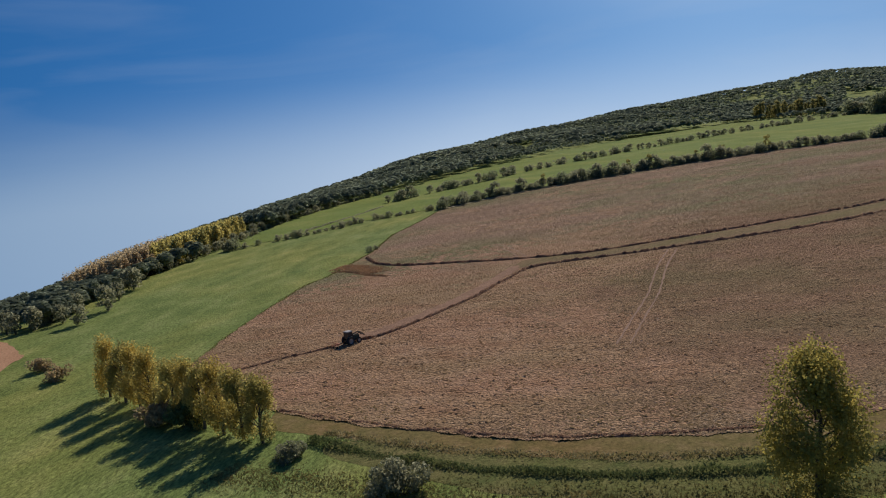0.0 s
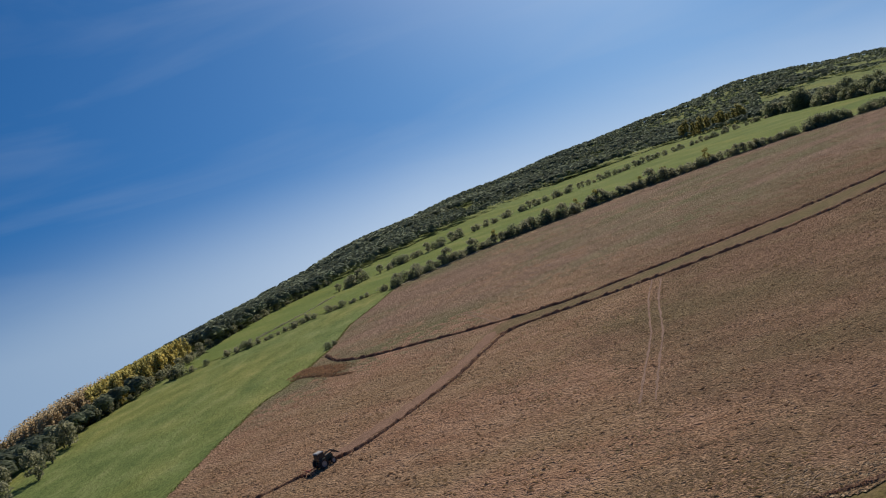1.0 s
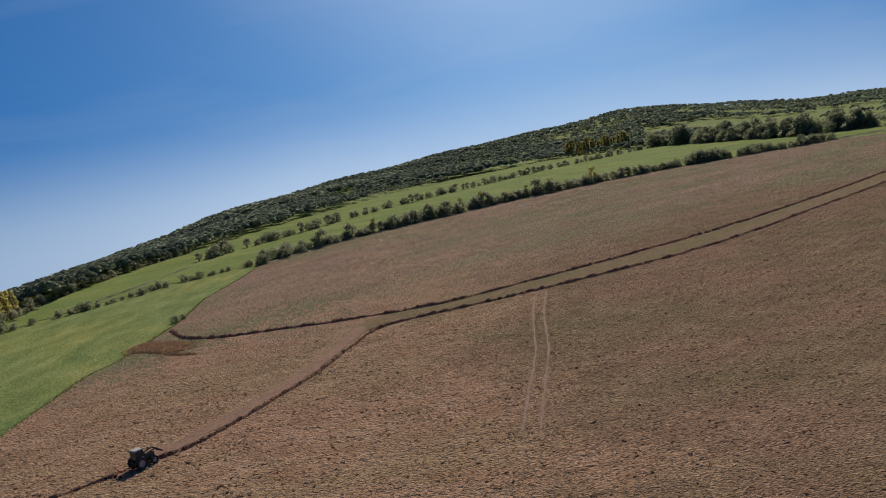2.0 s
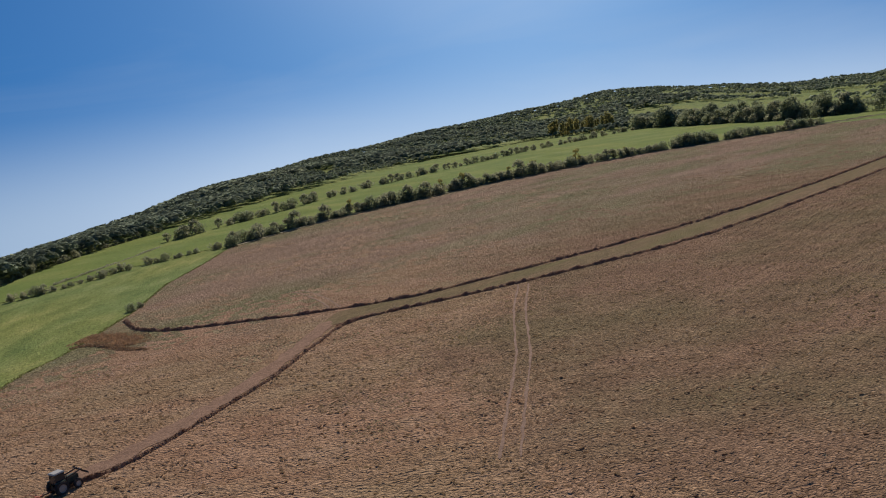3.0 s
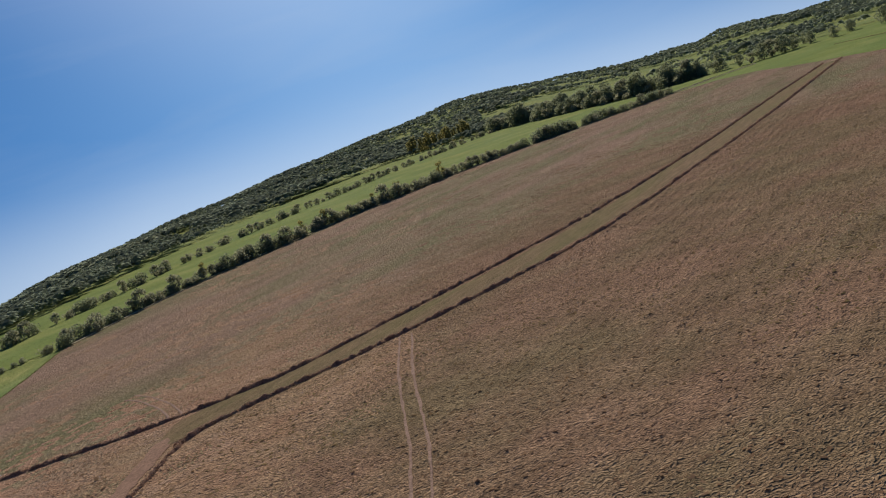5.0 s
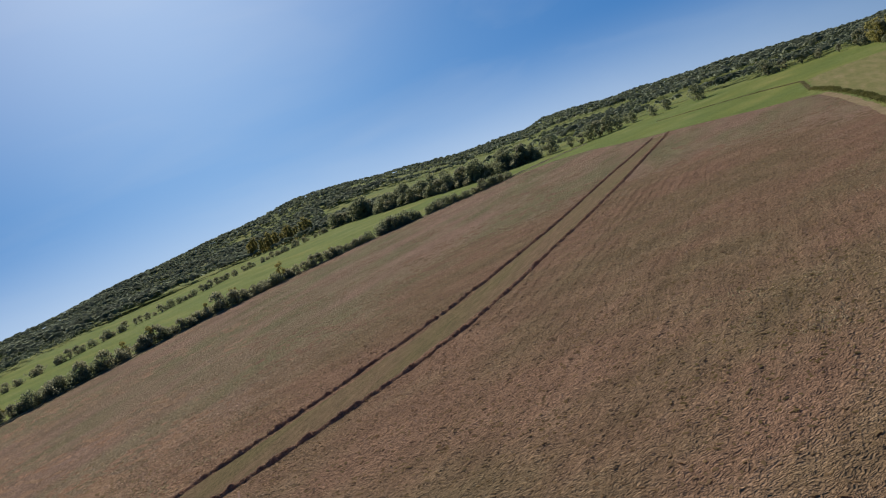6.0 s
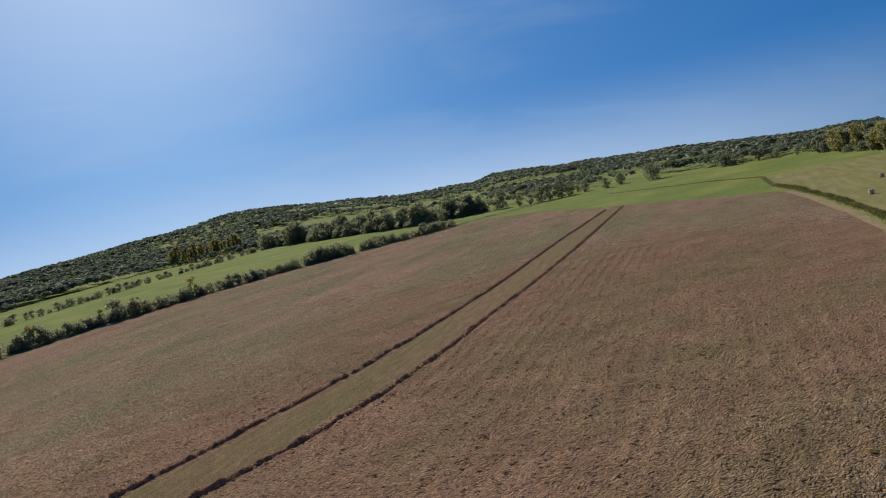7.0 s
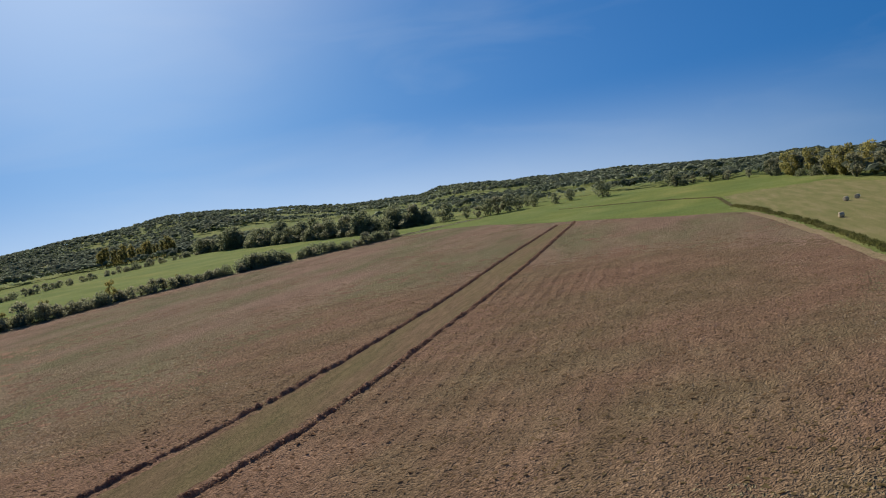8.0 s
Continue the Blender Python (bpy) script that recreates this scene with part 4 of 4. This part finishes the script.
# ---- low growth ----
def undergrowth(name, points, width, height, count, size, mat, seed, label, category="hedge", patch=False):
    """Brambles, reeds and weeds along a line, as one mass of leaves."""
    g = np.random.default_rng(seed)
    p, w = along(points, 0.5)
    side = np.stack([-w[:, 1], w[:, 0]], 1)
    k = (g.beta(1.6, 1.6, count) * len(p)).astype(int) if patch else g.integers(0, len(p), count)
    across = np.clip(g.normal(scale=0.33, size=count), -1, 1)
    q = p[k] + side[k] * (across * width / 2)[:, None] + g.normal(scale=0.3, size=(count, 2))
    hump = height * (1 - across ** 2) * np.clip(0.65 + 0.55 * wave(q[:, 0], q[:, 1], 3.2, seed) + 0.5 * wave(q[:, 0], q[:, 1], 7.5, seed + 50), 0.08, 1.7)
    z = lie(q[:, 0], q[:, 1]) + hump * np.sqrt(g.uniform(0.02, 1, count))
    c = np.c_[q, z]
    a = g.normal(size=(count, 3))
    a[:, 2] = abs(a[:, 2]) + 0.4
    a /= np.linalg.norm(a, axis=1)[:, None]
    b = np.cross(a, g.normal(size=(count, 3)))
    b /= np.linalg.norm(b, axis=1)[:, None]
    s = size * g.uniform(0.5, 1.4, (count, 1))
    a, b = a * s, b * s * 0.5
    v = np.stack([c - a - b, c - a + b, c + a + b * 0.6, c + a - b * 0.6], 1).reshape(-1, 3)
    v[:, 2] = np.maximum(v[:, 2], 0.02 + lie(v[:, 0], v[:, 1]))
    return tagged(new(name, mesh_of(name, v, np.arange(len(v)).reshape(-1, 4), mat)), label, category, kind="stuff")


undergrowth("brambles", BRAMBLES, 2.6, 0.7, 11000, 0.13, LEAF_BRAMBLE, 401, "dark bramble hedge along the dry headland")
undergrowth("weeds", WEEDS, 3.4, 0.4, 5500, 0.13, LEAF_WEED, 402, "pale seeding weeds beside the brambles", "weeds")
undergrowth("rough_grass", [(-3, 84), (3, 78), (11, 71), (19, 64), (30, 57), (43, 51), (59, 46.5), (80, 43)], 13.0, 0.28, 12000, 0.13, LEAF_RANK, 409, "rank dry grass and nettles below the brambles", "grass")
undergrowth("reeds", [(27.5, 197.5), (31, 197), (33.5, 191), (35, 185), (39, 179.5)], 2.4, 0.4, 2600, 0.18, LEAF_REED, 403, "dark edge of withered reeds in the corner of the field", "reeds", True)
undergrowth("reeds", [(30, 204), (34, 200), (37, 194), (37.5, 186)], 13.0, 0.4, 5000, 0.2, LEAF_REED, 410, "brown withered reeds in the corner of the field", "reeds", True)
undergrowth("ditch_growth", DITCH, 3.4, 1.0, 12000, 0.22, LEAF_GRASS, 404, "green brambles and rushes filling a ditch")
undergrowth("ditch_growth", DITCH_FAR, 2.0, 0.4, 6000, 0.2, LEAF_WEED, 405, "low rushes along a meadow ditch")
undergrowth("drain_growth", [(35, 301), (52, 322), (78, 356)], 2.0, 0.7, 2500, 0.22, LEAF_DULL, 408, "dark rushes in a drain between two meadows")
undergrowth("meadow_edge", BOUNDARY, 1.0, 0.22, 4000, 0.14, LEAF_GRASS, 406, "strip of long grass between meadow and hay field")
undergrowth("hedge_foot", FAR_EDGE + FAR_EDGE_EAST[1:], 3.0, 1.0, 24000, 0.24, LEAF_DULL, 407, "brambles and long grass under the field hedge")


# ---- tractor and rake ----
def part(name, bm, mat, parent, label=""):
    me = bpy.data.meshes.new(name)
    bm.to_mesh(me)
    bm.free()
    me.materials.append(mat)
    ob = new(name, me)
    ob.parent = parent
    return tagged(ob, label)


def box(bm, size, at, taper=1.0, bevel=0.04, tilt=0.0):
    """A bevelled block; taper narrows its top."""
    m = Matrix.Translation(at) @ Matrix.Rotation(radians(tilt), 4, "Y") @ Matrix.Diagonal((*size, 1))
    made = bmesh.ops.create_cube(bm, size=1.0, matrix=m)["verts"]
    top = max(v.co.z for v in made)
    if taper != 1.0:
        for v in made:
            if v.co.z > at[2]:
                v.co.x, v.co.y = at[0] + (v.co.x - at[0]) * taper, at[1] + (v.co.y - at[1]) * taper
    if bevel:
        edges = {e for v in made for e in v.link_edges}
        bmesh.ops.bevel(bm, geom=list(edges), offset=bevel, segments=2, affect="EDGES")
    return bm


def rod(bm, a, b, r, sides=10):
    a, b = Vector(a), Vector(b)
    turn = (b - a).to_track_quat("Z", "Y").to_matrix().to_4x4()
    bmesh.ops.create_cone(bm, cap_ends=True, segments=sides, radius1=r, radius2=r, depth=(b - a).length, matrix=Matrix.Translation((a + b) / 2) @ turn)
    return bm


def lathe(bm, profile, sides, m):
    """A wheel or a drum turned round the y axis: profile of (radius, y)."""
    rings = [[bm.verts.new(m @ Vector((r * math.cos(t), y, r * math.sin(t)))) for t in (2 * math.pi * k / sides for k in range(sides))] for r, y in profile]
    for p, q in zip(rings[:-1], rings[1:]):
        for k in range(sides):
            bm.faces.new((p[k], p[(k + 1) % sides], q[(k + 1) % sides], q[k]))
    return bm


TYRE = paint("tyre_rubber", (0.02, 0.02, 0.02), 0.9, 0, 0.35)
RIM = paint("rim_paint", (0.45, 0.42, 0.36), 0.5, 0, 0.4)
HOOD = paint("dark_green_paint", (0.02, 0.05, 0.03), 0.5, 0, 0.5)
ROOF = paint("pale_roof", (0.42, 0.40, 0.37), 0.6, 0, 0.35)
STEEL = paint("dark_steel", (0.05, 0.05, 0.055), 0.5, 0.6, 0.3)
ORANGE = paint("red_orange_paint", (0.50, 0.12, 0.04), 0.5, 0, 0.35)
GLASS = paint("cab_glass", (0.03, 0.04, 0.045), 0.08, 0, 0.05)


def wheel(parent, x, y, r, w):
    m = Matrix.Translation((x, y, r))
    bm = lathe(bmesh.new(), [(r * 0.58, -w * 0.45), (r * 0.8, -w * 0.52), (r * 0.96, -w * 0.42), (r, 0), (r * 0.96, w * 0.42), (r * 0.8, w * 0.52), (r * 0.58, w * 0.45)], 28, m)
    for k in range(20):
        t = 2 * math.pi * k / 20
        for s in (-1, 1):
            mm = m @ Matrix.Rotation(-t - s * 0.06, 4, "Y") @ Matrix.Translation((r * 0.99, s * w * 0.24, 0)) @ Matrix.Rotation(radians(35 * s), 4, "X") @ Matrix.Diagonal((0.07, w * 0.45, 0.05, 1))
            bmesh.ops.create_cube(bm, size=1.0, matrix=mm)
    tyre = part("tyre", bm, TYRE, parent)
    side = 1 if y > 0 else -1
    part("rim", lathe(bmesh.new(), [(r * 0.6, side * w * 0.38), (r * 0.5, side * w * 0.2), (r * 0.2, side * w * 0.25), (0.02, side * w * 0.32)], 24, m), RIM, tyre)


def tractor(x, y, heading):
    base = new("tractor")
    bm = box(bmesh.new(), (1.75, 0.78, 0.72), (1.05, 0, 1.25), 0.92, 0.08)
    box(bm, (0.1, 0.7, 0.55), (1.95, 0, 1.22), 1, 0.03)
    part("hood", bm, HOOD, base, "dark green engine hood")
    bm = box(bmesh.new(), (2.9, 0.45, 0.4), (0.5, 0, 0.75), 1, 0.04)
    rod(bm, (1.5, -0.75, 0.62), (1.5, 0.75, 0.62), 0.09), rod(bm, (-0.5, -0.8, 0.85), (-0.5, 0.8, 0.85), 0.14)
    part("chassis", bm, STEEL, base)
    bm = box(bmesh.new(), (1.25, 1.35, 1.1), (-0.35, 0, 1.95), 0.9, 0.05)
    cab = part("cab", bm, GLASS, base, "dark tinted cab windows")
    for sx in (-0.95, 0.25):
        for sy in (-0.66, 0.66):
            part("pillar", rod(bmesh.new(), (sx, sy, 1.35), (-0.35 + (sx + 0.35) * 0.9, sy * 0.9, 2.55), 0.045, 8), STEEL, cab)
    part("roof", box(bmesh.new(), (1.45, 1.45, 0.16), (-0.35, 0, 2.58), 0.88, 0.06), ROOF, base, "pale grey cab roof")
    for sy in (-1, 1):
        part("fender", box(bmesh.new(), (1.3, 0.4, 0.1), (-0.5, sy * 0.85, 1.6), 0.85, 0.04), HOOD, base)
        wheel(base, -0.5, sy * 0.9, 0.82, 0.48)
        wheel(base, 1.5, sy * 0.82, 0.55, 0.36)
        bm = box(bmesh.new(), (2.1, 0.1, 0.16), (1.35, sy * 0.5, 1.75), 1, 0.02, -8)
        box(bm, (0.12, 0.1, 1.1), (0.45, sy * 0.5, 1.4), 1, 0.02)
        box(bm, (1.0, 0.1, 0.15), (2.72, sy * 0.5, 1.5), 1, 0.02, 38)
        part("loader_arm", bm, STEEL, base)
    part("loader_frame", rod(rod(bmesh.new(), (2.4, -0.55, 1.85), (2.4, 0.55, 1.85), 0.06), (3.05, -0.75, 1.18), (3.05, 0.75, 1.18), 0.07), STEEL, base)
    part("exhaust", rod(bmesh.new(), (0.75, 0.42, 1.5), (0.75, 0.42, 2.45), 0.05), STEEL, base)
    base.matrix_basis = pose(x * K, y * K, 0.06, 0, 0, heading) @ Matrix.Scale(0.96, 4)
    return tagged(base, "dark tractor with pale roof and front loader in the hay", "tractor")


def rake(x, y, heading):
    base = new("hay_rake")
    bm = box(bmesh.new(), (2.6, 0.14, 0.14), (0.6, 0, 0.75), 1, 0.02)
    rod(bm, (-0.6, -0.6, 0.35), (-0.6, 0.6, 0.35), 0.05), rod(bm, (-0.6, 0, 0.35), (-0.6, 0, 0.8), 0.06)
    part("drawbar", bm, ORANGE, base, "red drawbar")
    part("gearbox", lathe(bmesh.new(), [(0.02, 0.95), (0.2, 0.95), (0.28, 0.8), (0.28, 0.6), (0.02, 0.6)], 16, Matrix.Rotation(radians(90), 4, "X")), ORANGE, base)
    for k in range(10):
        t = 2 * math.pi * k / 10
        c, s = math.cos(t), math.sin(t)
        arm = part("rotor_arm", rod(bmesh.new(), (0.2 * c, 0.2 * s, 0.78), (1.5 * c, 1.5 * s, 0.62), 0.035, 8), ORANGE, base)
        bm = bmesh.new()
        for d in (0.0, 0.1, 0.2, 0.3):
            rod(bm, ((1.5 - d) * c, (1.5 - d) * s, 0.62), ((1.5 - d) * c - 0.1 * s, (1.5 - d) * s + 0.1 * c, 0.1), 0.012, 5)
        part("tines", bm, STEEL, arm)
    for sy in (-0.6, 0.6):
        part("wheel", lathe(bmesh.new(), [(0.05, -0.09), (0.24, -0.08), (0.27, 0), (0.24, 0.08), (0.05, 0.09)], 18, Matrix.Translation((-0.6, sy, 0.27))), TYRE, base)
    bm = bmesh.new()
    for k in range(9):
        rod(bm, (-1.2 + 0.3 * k, 1.9, 0.95), (-1.2 + 0.3 * k, 2.0, 0.2), 0.012, 5)
    rod(bm, (-1.3, 1.9, 0.95), (1.3, 1.9, 0.95), 0.03), rod(bm, (0, 0, 0.85), (0, 1.9, 0.95), 0.04)
    part("swath_curtain", bm, ORANGE, base)
    base.matrix_basis = pose(x * K, y * K, 0.06, 0, 0, heading) @ Matrix.Scale(0.9, 4)
    return tagged(base, "orange rotary hay rake hitched behind the tractor", "hay rake")


tractor(*TRACTOR)
rake(*RAKE)

# ---- round bales ----
BALE = material("baled_hay", [(0.54, 0.432, 0.27), (0.626, 0.508, 0.335), (0.66, 0.583, 0.41)], 1.5, 9.0, 0.95, 0.05, 9.0)


def bale(x, y, turn, label):
    r, w = 0.75, 1.25
    prof = [(0.02, -w / 2), (0.3, -w / 2 - 0.03), (0.62, -w / 2), (r - 0.04, -w / 2 + 0.05), (r, -w / 4), (r + 0.01, 0), (r, w / 4), (r - 0.04, w / 2 - 0.05), (0.62, w / 2), (0.3, w / 2 + 0.03), (0.02, w / 2)]
    bm = lathe(bmesh.new(), prof, 26, Matrix.Translation((0, 0, r - 0.05)))
    for v in bm.verts:
        v.co.z = max(v.co.z, 0.0) + 0.03 * wave(v.co.x * 1.0, v.co.y + v.co.z, 0.4, 77)
    me = bpy.data.meshes.new("round_bale")
    bm.to_mesh(me)
    bm.free()
    me.materials.append(BALE)
    ob = new("round_bale", me)
    ob.matrix_basis = pose(x * K, y * K, 0.03, 0, 0, turn)
    return tagged(ob, label, "hay bale", "round bales")


for (x, y), turn, lab in zip(BALES, (20, 70, 40), ("round hay bale alone on the pale field", "round hay bale beside another bale", "round hay bale standing close to another")):
    bale(x, y, turn, lab)
